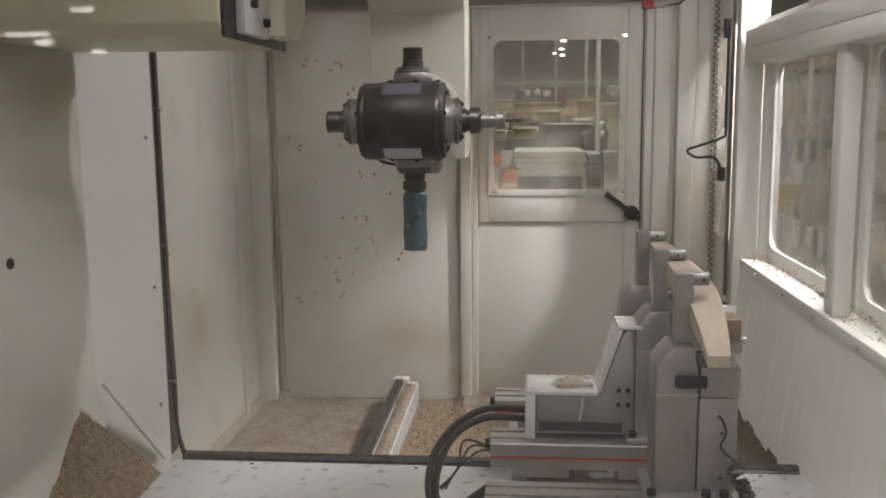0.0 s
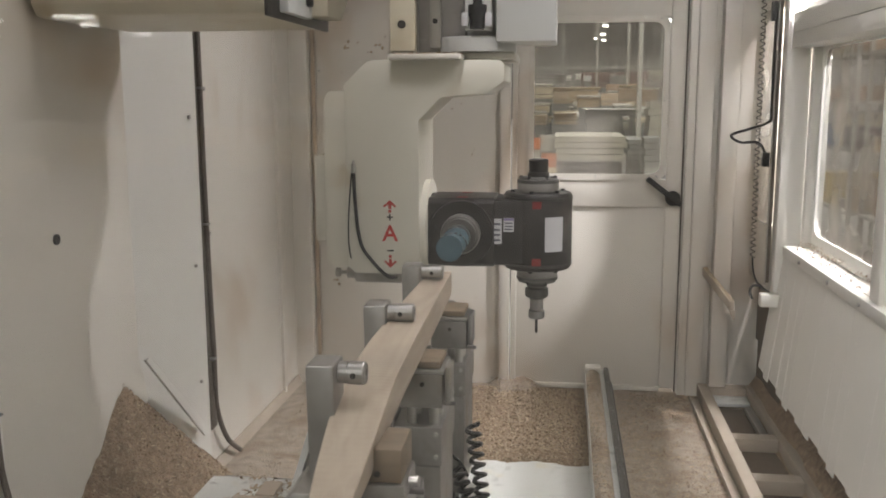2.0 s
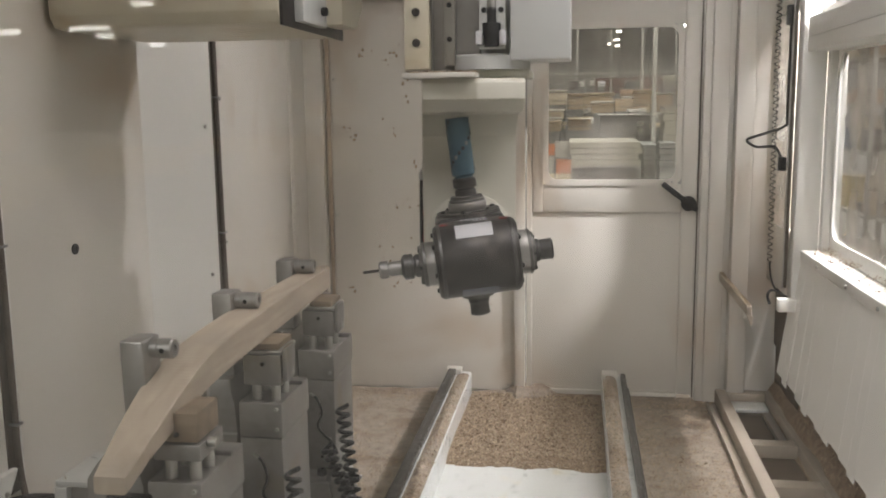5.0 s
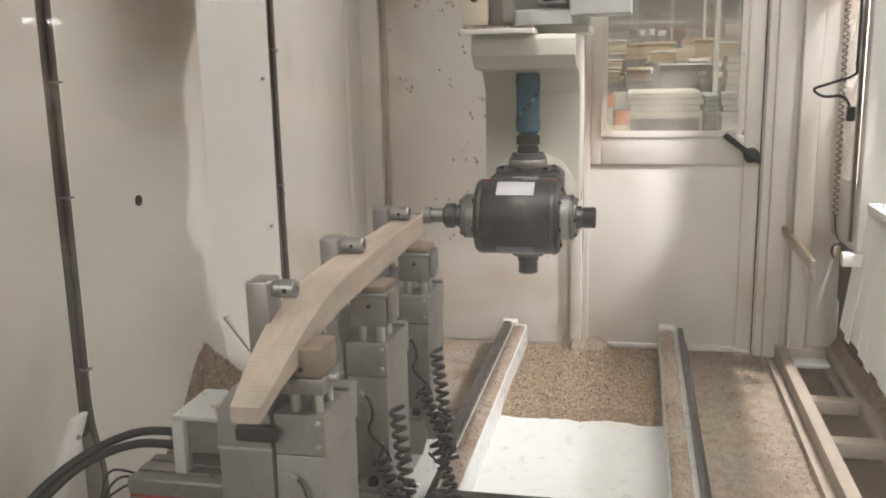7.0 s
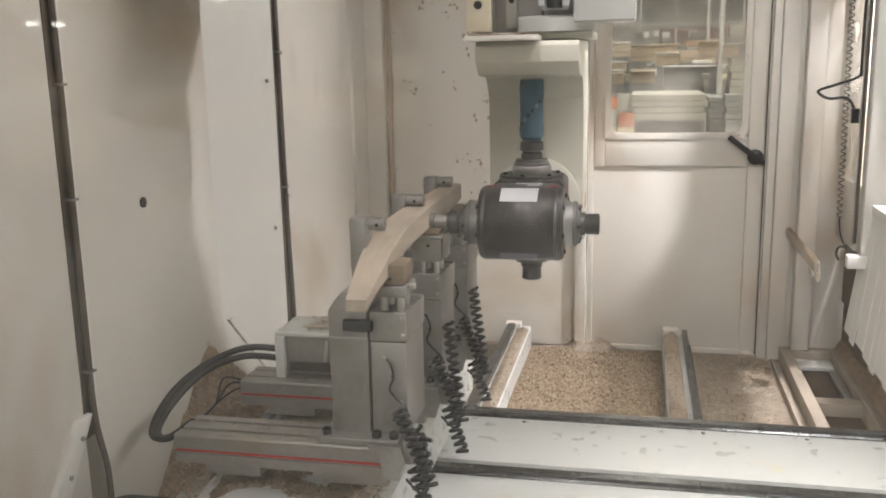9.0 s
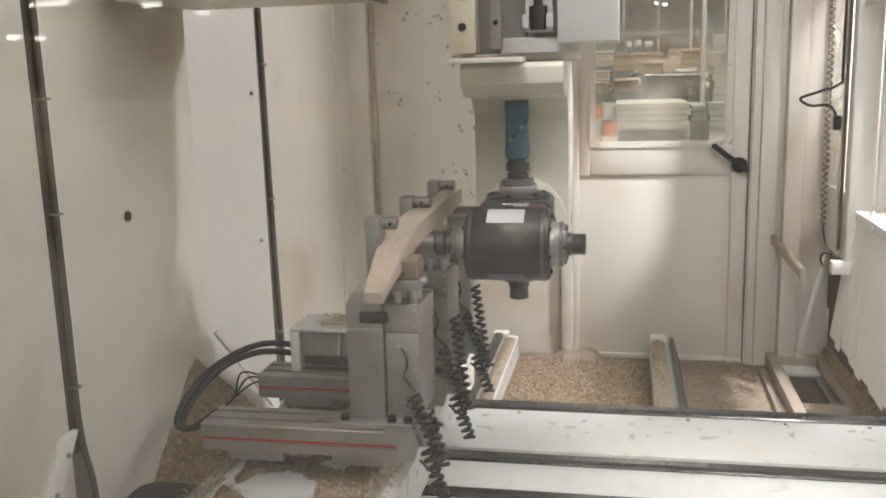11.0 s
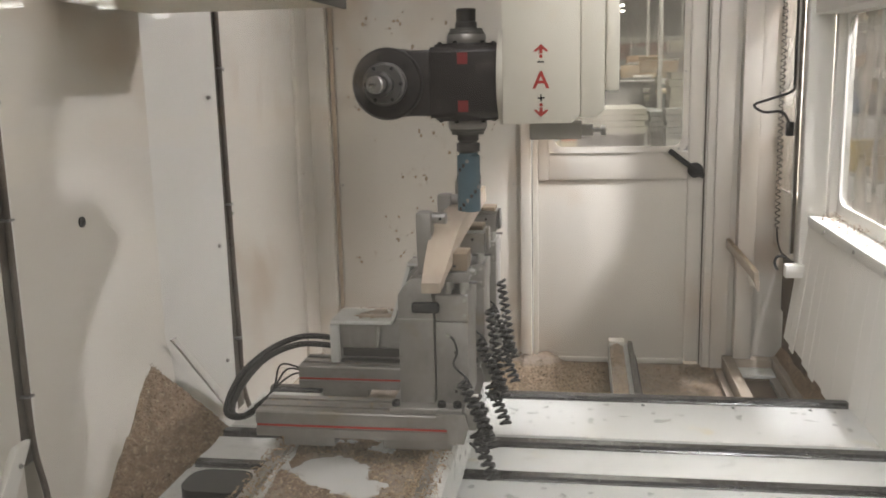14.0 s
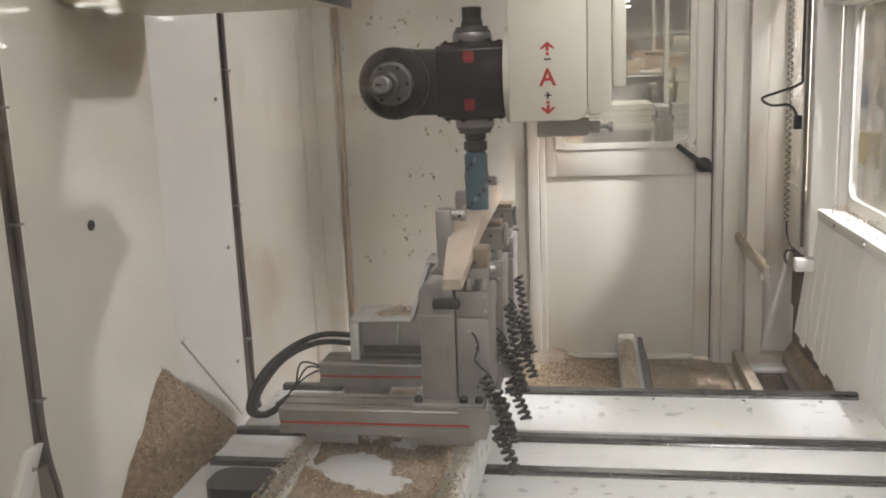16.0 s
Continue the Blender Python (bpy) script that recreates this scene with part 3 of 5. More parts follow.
flakes("chips_beside_rail", 0.25, 0.66, 2.2, 4.45, thin, 12000, 0.006, "fine wood chips on the floor beside the guide rail", lambda x, y: rnd.random() < 0.45 + 0.55 * noise.noise((x * 5, y * 3, 6)))
flakes("chips_on_sill", 0.955, 1.03, 1.5, 3.95, lambda x, y: 0.842 + 0.02 * (x - 0.95) / 0.08, 2600, 0.006, "wood dust lying on the window sill", lambda x, y: rnd.random() < 0.4 + 0.6 * noise.noise((y * 4, 0, 1)))
# hanging curtain strips, alike pieces sharing three meshes
strips = []
for k in range(3):
    bm = boxes((-0.002, 0.002, 0.0, 0.078 + 0.026 * k, -0.545 + 0.008 * k, 0.0), bev=0.0008)
    me = bpy.data.meshes.new("curtain_strip")
    bm.to_mesh(me)
    bm.free()
    me.materials.append(WALLB)
    strips.append(me)
y = 0.4
k = 0
while y < 3.98:
    ob = new("curtain_strip", strips[k % 3])
    ob.parent = wr
    far = max(0, y - 3.55)
    ob.matrix_basis = pose(0.938, y, 0.80, 0, 6 + 3 * far + rnd.uniform(-0.10, 0.10), 0) @ Matrix.Diagonal((1, 1, 1 - 0.1 * far + rnd.uniform(0, 0.03), 1))
    y += 0.0786 + 0.026 * (k % 3) + rnd.choice((0.0, 0.0, 0.0008, 0.002))
    k += 1
# the shade behind the strips is put into this plinth's colour
setting("wall_right_low", boxes((1.06, 1.1, 0.2, 4.6, 0.0, 0.80), bev=0), SHADE_BROWN, "plinth behind the hanging strips, painted in the brown of its shade", "wall")
# recessed side panel between end post and back wall
sp = setting("wall_right_far", boxes((0.90, 0.94, 4.1, 4.5, 0.62, 0.9), (0.90, 0.94, 4.1, 4.5, 1.85, 3.0), (0.90, 0.94, 4.46, 4.5, 0.9, 1.85), bev=0.002), WALL, "white side panel with plastic window", "wall")
pp = part("pane", prism([(4.12, 0.9), (4.46, 0.9), (4.46, 1.85), (4.36, 1.92), (4.12, 1.92)], "x", 0.903, 0.909), FILM, sp)
part("ledge_beam", boxes((0.67, 0.69, 3.70, 4.44, 0.615, 0.655), bev=0.003), DUSTY, sp)
part("drop_post", prism([(0.672, 0.614), (0.695, 0.614), (0.695, 0.575), (0.685, 0.575)], "y", 3.70, 3.72), DUSTY, sp)
part("lug", boxes((0.705, 0.74, 3.96, 4.04, 0.535, 0.595), bev=0.008), WALL, sp)
# both panels carry the shade under the beam in their colour
part("low_panel", boxes((0.945, 0.957, 4.0, 4.49, 0.299, 0.61), bev=0.002), SHADE_BROWN, sp)
part("shade_panel", boxes((0.955, 0.96, 4.0, 4.48, 0.08, 0.298), bev=0), SHADE_BROWN, sp)
flakes("beam_chips", 0.67, 0.69, 3.70, 4.44, lambda x, y: 0.656, 500, 0.006, "", parent=sp)
cc = thing("coiled_cable", "black coiled cable hanging beside the end post", "cable")
part("coil", coil((0.884, 4.40, 2.05), (0.884, 4.36, 0.72), 0.011, 46, 0.0023), CABLE, cc)
part("tail", tube([(0.884, 4.36, 0.72), (0.88, 4.30, 0.66), (0.875, 4.15, 0.63), (0.885, 3.99, 0.635)], 0.004), CABLE, cc)
cp = thing("cable_post", "dark profile with black sensor and looped cable", "sensor post")
part("profile", boxes((0.882, 0.898, 4.062, 4.08, 0.66, 3.0), bev=0.003), SEAL, cp)
part("bright_edge", boxes((0.872, 0.876, 4.03, 4.045, 0.66, 3.0), bev=0.001), STEEL, cp)
part("sensor", boxes((0.842, 0.872, 4.05, 4.085, 1.17, 1.23), bev=0.004), BLACK, cp)
part("sensor", boxes((0.85, 0.878, 4.05, 4.085, 1.78, 1.86), bev=0.004), BLACK, cp)
part("loop", tube([(0.86, 4.07, 1.21), (0.83, 4.09, 1.27), (0.76, 4.12, 1.27), (0.72, 4.13, 1.30), (0.78, 4.11, 1.325), (0.865, 4.08, 1.36), (0.87, 4.07, 1.42), (0.87, 4.07, 1.78)], 0.006), CABLE, cp)
part("bracket", boxes((0.84, 0.935, 3.93, 3.98, 0.58, 0.635), bev=0.003), WALLB, cp)
part("hook", tube([(0.85, 3.98, 0.66), (0.82, 4.0, 0.66), (0.81, 4.01, 0.63), (0.82, 4.0, 0.60)], 0.006), CABLE, cp)
# ladder frame on the floor below the strips
lf = setting("floor_frame", boxes((0.67, 0.72, 1.5, 4.46, 0.002, 0.07), bev=0.004), DUSTY, "dusty steel ladder frame along the floor edge", "frame")
part("side_rail", boxes((0.90, 0.95, 1.5, 4.46, 0.002, 0.07), bev=0.004), DUSTY, lf)
for y in (2.2, 2.75, 3.3, 3.72, 4.4):
    part("rung", boxes((0.722, 0.898, y, y + 0.07, 0.01, 0.066), bev=0.003), DUSTY, lf)
part("chute_plate", boxes((0.725, 0.895, 4.28, 4.395, 0.012, 0.03), bev=0.002), WHITE, lf)
part("steel_bar", boxes((0.85, 0.885, 3.85, 4.2, 0.02, 0.045), bev=0.003), STEEL, lf)
part("toe_angle", boxes((0.625, 0.668, 2.4, 4.40, 0.001, 0.008), (0.625, 0.630, 2.4, 4.40, 0.0085, 0.03), bev=0.001), DUSTY, lf)
# dark sheet between the frame rails, painted in for the shade there
part("opening_shade", boxes((0.724, 0.896, 2.3, 4.27, 0.001, 0.006), bev=0), SHADE_BROWN, lf)


def mound(x, y):
    """Chips banked up behind the hanging strips."""
    return max(0.001, 0.30 - (1.06 - x) * 1.75 + 0.03 * noise.noise((x * 8, y * 5, 7)) - 0.10 * max(0, 3.1 - y))


tagged(part("sawdust_mound", lumpy(0.86, 1.059, 2.2, 4.48, 24, 130, mound), CHIPS), "brown chips banked up under the hanging strips", "sawdust", kind="stuff")
flakes("chips_on_mound", 0.87, 1.055, 2.3, 4.46, mound, 5000, 0.006, "loose wood chips on the bank under the strips", lambda x, y: mound(x, y) > 0.004)

wf = setting("wall_front", boxes((-1.5, 1.1, 0.28, 0.33, 0.0, 0.95), (-1.5, 1.1, 0.28, 0.33, 2.0, 3.0), (-1.5, -1.3, 0.28, 0.33, 0.95, 2.0), (1.0, 1.1, 0.28, 0.33, 0.95, 2.0), bev=0.003), WALLB, "white front wall round the viewing glass", "wall")
fp = part("pane", boxes((-1.3, 1.0, 0.30, 0.306, 0.95, 2.0), bev=0), FRONT, wf)
fp.visible_shadow = False
setting("ceiling", boxes((-1.5, 1.1, -0.4, 4.66, 3.0, 3.05), bev=0), WALL, "white enclosure roof", "ceiling")

# overhead housing
hood = thing("overhead_housing", "beige painted overhead housing with bolted end plate", "housing")
part("shell", prism([(2.2, 2.4), (2.2, 1.70), (2.22, 1.672), (2.26, 1.668), (2.74, 1.668), (2.79, 1.69), (2.80, 1.73), (2.80, 2.4)], "x", -1.34, -0.735, 0.004), BEIGE, hood)
part("edge_plate", boxes((-0.735, -0.725, 2.21, 2.79, 1.665, 2.4), bev=0.002), DARK, hood, "thin dark edge plate")
part("end_plate", boxes((-0.725, -0.70, 2.30, 2.52, 1.68, 2.38), bev=0.004), WHITE, hood)
part("end_cover", prism([(2.54, 1.69), (2.70, 1.69), (2.78, 1.75), (2.78, 2.39), (2.54, 2.39)], "x", -0.725, -0.66, 0.006), BEIGE, hood)
for y, z in ((2.36, 1.76), (2.47, 1.72), (2.36, 1.95), (2.47, 1.95)):
    bm = lathe((1, 0, 0), (-0.70, y, z), [(-0.002, 0.012), (0.014, 0.012), (0.016, 0.009)], 12)
    part("bolt", bm, BLACK, hood)

# ---- moving cross table ----
table = thing("cross_table", "white machine cross table with three steel guide rails", "machine table")
part("bed", prism([(-1.02, 0.19), (-1.02, 0.30), (-1.0, 0.325), (-0.745, 0.325), (-0.735, 0.318), (-0.665, 0.318), (-0.655, 0.325), (-0.50, 0.325), (-0.49, 0.29), (-0.41, 0.29), (-0.40, 0.325), (-0.075, 0.325), (-0.05, 0.312), (0.0, 0.312), (0.0, 0.19)], "x", -1.17, 0.90), WHITE, table)
for y, h in ((-0.024, 0.335), (-0.478, 0.345), (-0.70, 0.335)):
    part("guide", prism([(y - 0.022, 0.305), (y + 0.022, 0.305), (y + 0.022, h - 0.018), (y + 0.016, h - 0.013), (y + 0.016, h - 0.002), (y - 0.016, h - 0.002), (y - 0.016, h - 0.013), (y - 0.022, h - 0.018)], "x", -1.16, 0.89), RAILS, table)
part("scraper_strip", boxes((-1.15, 0.88, -0.003, 0.012, 0.26, 0.318), bev=0.002), BLACK, table)
# one dark bar holds the groove's dirt and its painted shade
part("groove_dirt_shade", boxes((-1.15, 0.88, -0.456, -0.405, 0.288, 0.316), bev=0.004), SHADE, table)
part("end_cap", boxes((0.902, 0.925, -0.98, -0.04, 0.20, 0.31), bev=0.004), WHITE, table)
for x in (-0.9, -0.35, 0.2, 0.5, 0.75):
    # black discs on the surface paint the shade of bolt holes
    bm = lathe((0, 0, 1), (x, -0.095, 0.325), [(-0.001, 0.007), (0.001, 0.007), (0.0012, 0.005)], 12)
    part("bolt_hole_shade", bm, BLACK, table)

flakes("table_chips", -1.1, 0.88, -0.95, -0.08, lambda x, y: 0.3262, 1100, 0.0032, "", lambda x, y: not (-0.5 < y < -0.4) and rnd.random() < 0.05 + (0.5 if noise.noise((x * 3, y * 3, 3)) > 0.35 else 0), parent=table)

# ---- saddle with the clamps ----
saddle = thing("clamp_saddle", "grey clamping saddle with three slides under wood dust", "saddle")
Y0 = -3.14
part("tray", prism([(-0.79, 0.345), (-0.31, 0.345), (-0.31, 0.47), (-0.33, 0.49), (-0.36, 0.49), (-0.375, 0.462), (-0.725, 0.462), (-0.74, 0.49), (-0.77, 0.49), (-0.79, 0.47)], "y", -1.55, 0.12), WHITE, saddle)
for x in (-0.775, -0.365):
    part("rail_bar", boxes((x, x + 0.03, -1.5, 0.1, 0.49, 0.505), bev=0.003), STEEL, saddle)


part("black_cover", prism(rounded(-1.04, -0.86, -1.04, -0.90, 0.05), "z", 0.347, 0.40, 0.0), CABLE, saddle, "black plastic cable cover")


def tray_dust(x, y):
    u = abs(x + 0.55) / 0.2
    h = 0.464 + 0.02 * u * u + 0.018 * noise.noise((x * 7, y * 7, 2)) + 0.006 * noise.noise((x * 25, y * 25, 2))
    d = math.hypot((x + 0.62) / 0.10, (y + 1.02) / 0.10)
    return h if d > 1 + 0.3 * noise.noise((x * 14, y * 14, 6)) else 0.458


part("tray_dust", lumpy(-0.735, -0.36, -1.5, -0.2, 50, 110, tray_dust), DUST, saddle)["kind"] = "stuff"
flakes("tray_chips", -0.735, -0.36, -1.48, -0.7, tray_dust, 6000, 0.006, "", lambda x, y: tray_dust(x, y) > 0.461, parent=saddle)
flakes("edge_chips", -0.79, -0.72, -1.48, -0.7, lambda x, y: 0.507, 900, 0.006, "", parent=saddle)
flakes("edge_chips", -0.38, -0.31, -1.48, -0.75, lambda x, y: 0.507, 900, 0.006, "", parent=saddle)


def clamp(k):
    """One slide with its column, jaw, wooden pad and roller arm."""
    y = 2.17 + 0.373 * k + Y0
    ya, yb = y + 0.045, y + 0.165
    back = 0.0 if k else 0.02
    sl = part("slide", prism([(y, 0.535), (y, 0.558), (y + 0.004, 0.560), (y + 0.004, 0.569), (y, 0.571), (y, 0.60), (y + 0.003, 0.604), (y + 0.034, 0.604), (y + 0.034, 0.592), (y + 0.046, 0.592), (y + 0.046, 0.604), (y + 0.085, 0.604), (y + 0.085, 0.592), (y + 0.097, 0.592), (y + 0.097, 0.604), (y + 0.122, 0.604), (y + 0.122, 0.535)], "x", -0.83, -0.29), ALU, saddle)
    flakes("slide_chips", -0.82, -0.30, y + 0.005, y + 0.118, lambda px, py: 0.6045, 160, 0.005, "", parent=sl)
    part("ruler", boxes((-0.828, -0.31, y + 0.001, y + 0.005, 0.5625, 0.567), bev=0), RED, sl, "red measuring scale")
    part("foot", boxes((-0.76, -0.62, y + 0.01, y + 0.115, 0.506, 0.536), bev=0.003), ALU, sl)
    part("foot", boxes((-0.49, -0.31, y + 0.01, y + 0.115, 0.506, 0.536), bev=0.003), ALU, sl)
    part("end_bracket", prism([(-0.35, 0.615), (-0.27, 0.615), (-0.262, 0.58), (-0.275, 0.535), (-0.31, 0.535), (-0.32, 0.58)], "y", y - 0.012, y - 0.002), ALU, sl)
    part("base_plate", boxes((-0.47, -0.28, y + 0.004, y + 0.185, 0.605, 0.622), bev=0.003), ALU, sl)
    for x in (-0.455, -0.335, -0.295):
        part("cap_screw", lathe((0, 0, 1), (x, y + 0.024, 0.622), [(-0.001, 0.011), (0.012, 0.011), (0.014, 0.009), (0.014, 0.005), (0.008, 0.005)], 12), BLACK, sl)
    part("end_screw", lathe((-1, 0, 0), (-0.83, y + 0.09, 0.57), [(0, 0.014), (0.015, 0.014), (0.018, 0.01)], 12), BLACK, sl)
    col = part("column", prism([(-0.447, 0.622), (-0.355, 0.622), (-0.355, 0.90), (-0.362, 0.93), (-0.362, 0.955), (-0.412, 0.955), (-0.43, 0.935), (-0.447, 0.91)], "y", ya, yb, 0.003), ALU, saddle)
    part("arm", prism([(-0.400, 0.956), (-0.363, 0.956), (-0.363, 1.112), (-0.365, 1.1155), (-0.400, 1.1155), (-0.402, 1.112)], "y", ya + 0.022 + back, ya + 0.078 + back, 0.003), ALU, col)
    part("seam", boxes((-0.4485, -0.3535, ya - 0.0012, ya + 0.002, 0.846, 0.850), bev=0), GREY, col)
    part("body", boxes((-0.351, -0.266, ya + 0.004, yb + 0.05, 0.622, 0.84), bev=0.004), ALU, col)
    part("cap", boxes((-0.350, -0.263, ya, yb + 0.054, 0.842, 0.912), bev=0.005), ALU, col)
    if k == 0:
        part("knob", boxes((-0.408, -0.338, ya - 0.022, ya - 0.001, 0.868, 0.896), bev=0.007), BLACK, col, "black clamping bar")
    part("sensor_wire", tube([(-0.314, ya - 0.003, 0.805), (-0.302, ya - 0.008, 0.795), (-0.294, ya - 0.01, 0.765), (-0.304, ya - 0.01, 0.735), (-0.290, ya - 0.012, 0.715), (-0.270, ya - 0.018, 0.70), (-0.256, ya - 0.022, 0.675)], 0.0028), CABLE, col)
    for x, z in ((-0.274, 0.90), (-0.274, 0.86), (-0.280, 0.70)):
        bolt(col, (x, ya - 0.0 if z > 0.85 else ya + 0.004, z), (0, -1, 0), 0.004)
    jz = 0.972 if k == 0 else 1.005
    jaw = part("jaw", boxes((-0.337, -0.262, ya, yb - 0.03, 0.945, jz), bev=0.004), ALU, saddle)
    for x in (-0.318, -0.280):
        for yy in (ya + 0.02, yb - 0.05):
            part("guide_rod", cyl_bm(bmesh.new(), (x, yy, 0.905), (x, yy, 0.955), 0.009, seg=16), STEEL, jaw)
    part("rear_plate", boxes((-0.335, -0.30, yb + 0.001, yb + 0.012, 0.93, 1.02), bev=0.002), ALU, jaw)
    part("pad", boxes((-0.318, -0.266, ya + 0.002, yb - 0.036, (jz if k == 0 else 1.012) + 0.002, 1.020 if k == 0 else 1.027), bev=0.003), PAD, jaw, "oiled wooden clamping pad")
    if k:
        part("press_plate", boxes((-0.325, -0.259, ya - 0.002, yb - 0.034, jz + 0.0005, 1.0135), bev=0.002), STEEL, jaw)
        part("side_cap", boxes((-0.2585, -0.249, ya - 0.002, ya + 0.05, 0.955, 1.02), bev=0.003), ALU, jaw)
    part("set_screw", lathe((1, 0, 0), (-0.261, ya + 0.03, 0.967), [(0, 0.008), (0.012, 0.008), (0.014, 0.006)], 12), STEEL, jaw)
    rl_end = 0.045 if k else 0.037
    rl = part("roller", lathe((1, 0, 0), (-0.362, ya + 0.05 + back, 1.0992), [(0, 0.0150), (0.012, 0.0150), (0.0125, 0.0140), (0.0138, 0.0140), (0.0143, 0.0158), (rl_end - 0.003, 0.0158), (rl_end, 0.0135), (rl_end, 0.006), (rl_end - 0.004, 0.006)], 24), SATIN, saddle, "chrome pressure roller")
    part("grub_screw", lathe((0, -1, 0), (-0.340, ya + 0.0345 + back, 1.0992), [(0, 0.004), (0.0015, 0.004)], 10), BLACK, rl)
    part("wire_tip", lathe((1, 0, -0.7), (-0.322, ya - 0.004, 0.811), [(0, 0.003), (0.012, 0.003), (0.013, 0.002)], 8), STEEL, col)
    part("slot_screw", lathe((0, -1, 0), (-0.300, ya + 0.004, 0.76), [(-0.001, 0.004), (0.0012, 0.004)], 8), SHADE, col)
    part("slot_screw", lathe((0, -1, 0), (-0.300, ya + 0.004, 0.655), [(-0.001, 0.004), (0.0012, 0.004)], 8), SHADE, col)
    part("cross_pin", cyl_bm(bmesh.new(), (-0.345, yb - 0.03, 0.925), (-0.250, yb - 0.03, 0.925), 0.004, seg=10), DULL, jaw)
    # dark disc painted in for the shade inside the bore
    part("bore_shade", lathe((0, -1, 0), (-0.297, ya - 0.003, 0.988), [(-0.002, 0.004), (0.0012, 0.004)], 10), SHADE, jaw)
    if k == 1:
        gu = part("gusset", prism([(-0.72, 0.615), (-0.448, 0.615), (-0.448, 0.90), (-0.465, 0.905), (-0.485, 0.89), (-0.535, 0.735), (-0.555, 0.725), (-0.72, 0.725)], "y", ya + 0.005, yb, 0.003), ALU, saddle)
        part("cover", boxes((-0.735, -0.545, ya - 0.01, yb + 0.03, 0.726, 0.738), bev=0.003), WHITE, gu, "white dusty cover plate")
        part("offcut", boxes((-0.655, -0.555, ya + 0.03, ya + 0.05, 0.7385, 0.748), (-0.62, -0.585, ya + 0.06, ya + 0.12, 0.7385, 0.746), bev=0.001), WOOD, gu, "pale wood offcuts")
        flakes("cover_chips", -0.73, -0.55, ya, yb + 0.025, lambda px, py: 0.7388, 420, 0.006, "", lambda px, py: noise.noise((px * 12, py * 12, 2)) > -0.05, parent=gu)
        part("side_plate", boxes((-0.737, -0.71, ya - 0.012, yb + 0.03, 0.606, 0.725), bev=0.003), WHITE, gu)
        part("slope_plate", prism([(-0.548, 0.738), (-0.538, 0.738), (-0.482, 0.905), (-0.494, 0.905)], "y", ya - 0.005, yb + 0.01), WHITE, gu)
        part("top_plate", boxes((-0.494, -0.43, ya - 0.003, yb + 0.005, 0.906, 0.916), bev=0.003), WHITE, gu)
        # flat dark plate gives the recess its shade by colour
        part("recess_shade", boxes((-0.70, -0.48, ya - 0.001, ya + 0.004, 0.625, 0.65), bev=0), SHADE, gu)
        for x, z in ((-0.49, 0.74), (-0.465, 0.74), (-0.49, 0.70), (-0.465, 0.70)):
            part("cap_screw", lathe((0, -1, 0), (x, ya + 0.004, z), [(0, 0.006), (0.004, 0.006)], 10), BLACK, gu)
        part("lever", tube([(-0.585, ya - 0.01, 0.72), (-0.587, ya - 0.012, 0.69), (-0.592, ya - 0.012, 0.66)], 0.005), GREY, gu)
    # fittings and coiled air lines on the side away from the hoses
    bl = part("valve_block", boxes((-0.275, -0.245, y + 0.02, y + 0.12, 0.56, 0.62), bev=0.004), GREY, saddle)
    for i in range(4):
        part("fitting", lathe((1, 0, -0.2), (-0.245, y + 0.03 + 0.026 * i, 0.60 - 0.012 * (i % 2)), [(0, 0.007), (0.012, 0.007), (0.013, 0.005), (0.024, 0.005)], 10), STEEL if i % 2 else BLACK, bl)
    part("air_line", coil((-0.250, y + 0.05, 0.64 + 0.14 * (k > 0)), (-0.212, y + 0.01, 0.55), 0.013, 5 + 6 * (k > 0), 0.0052, 0.0), CABLE, saddle)
    part("air_line", coil((-0.250, y + 0.02, 0.56), (-0.196, y - 0.04, 0.455), 0.014, 7, 0.0055, 0.0), CABLE, saddle)
    part("air_line", coil((-0.282, y + 0.018, 0.695), (-0.198, y - 0.02, 0.535), 0.013, 10, 0.0052, 0.0), CABLE, saddle)
    part("loose_wire", tube([(-0.25, y + 0.02, 0.60), (-0.21, y - 0.01, 0.56), (-0.22, y - 0.03, 0.52), (-0.26, y - 0.01, 0.54)], 0.003), CABLE, saddle)


for k in range(3):
    clamp(k)
for dy, dz in ((0, 0), (0.03, 0.016)):
    part("hose", tube([(-0.74, 2.64 + dy + Y0, 0.64 + dz), (-0.84, 2.60 + dy + Y0, 0.655 + dz), (-0.92, 2.52 + dy + Y0, 0.635 + dz), (-0.955 - dz, 2.40 + dy + Y0, 0.59 + dz), (-0.95 - dz, 2.30 + Y0, 0.55), (-0.90, 2.26 + Y0, 0.55), (-0.825, 2.26 + Y0, 0.60)], 0.0095), BLACK, saddle, "black hydraulic hose")
for i in range(3):
    part("loose_wire", tube([(-0.80, 2.66 + Y0, 0.53), (-0.86 - 0.02 * i, 2.6 + Y0, 0.56 + 0.015 * i), (-0.92, 2.56 + Y0, 0.52), (-0.95 - 0.01 * i, 2.52 + Y0, 0.48)], 0.003), CABLE, saddle)

# workpiece
work = thing("workpiece", "curved pale beech workpiece held under the rollers", "workpiece")
prof = [(2.09, 0.972, 0.947), (2.15, 1.002, 0.974), (2.21, 1.029, 0.990), (2.27, 1.051, 1.007), (2.36, 1.072, 1.0205), (2.50, 1.081, 1.0265), (2.67, 1.083, 1.0275), (2.90, 1.083, 1.0275), (3.13, 1.078, 1.028)]
bm = bmesh.new()
sec = []
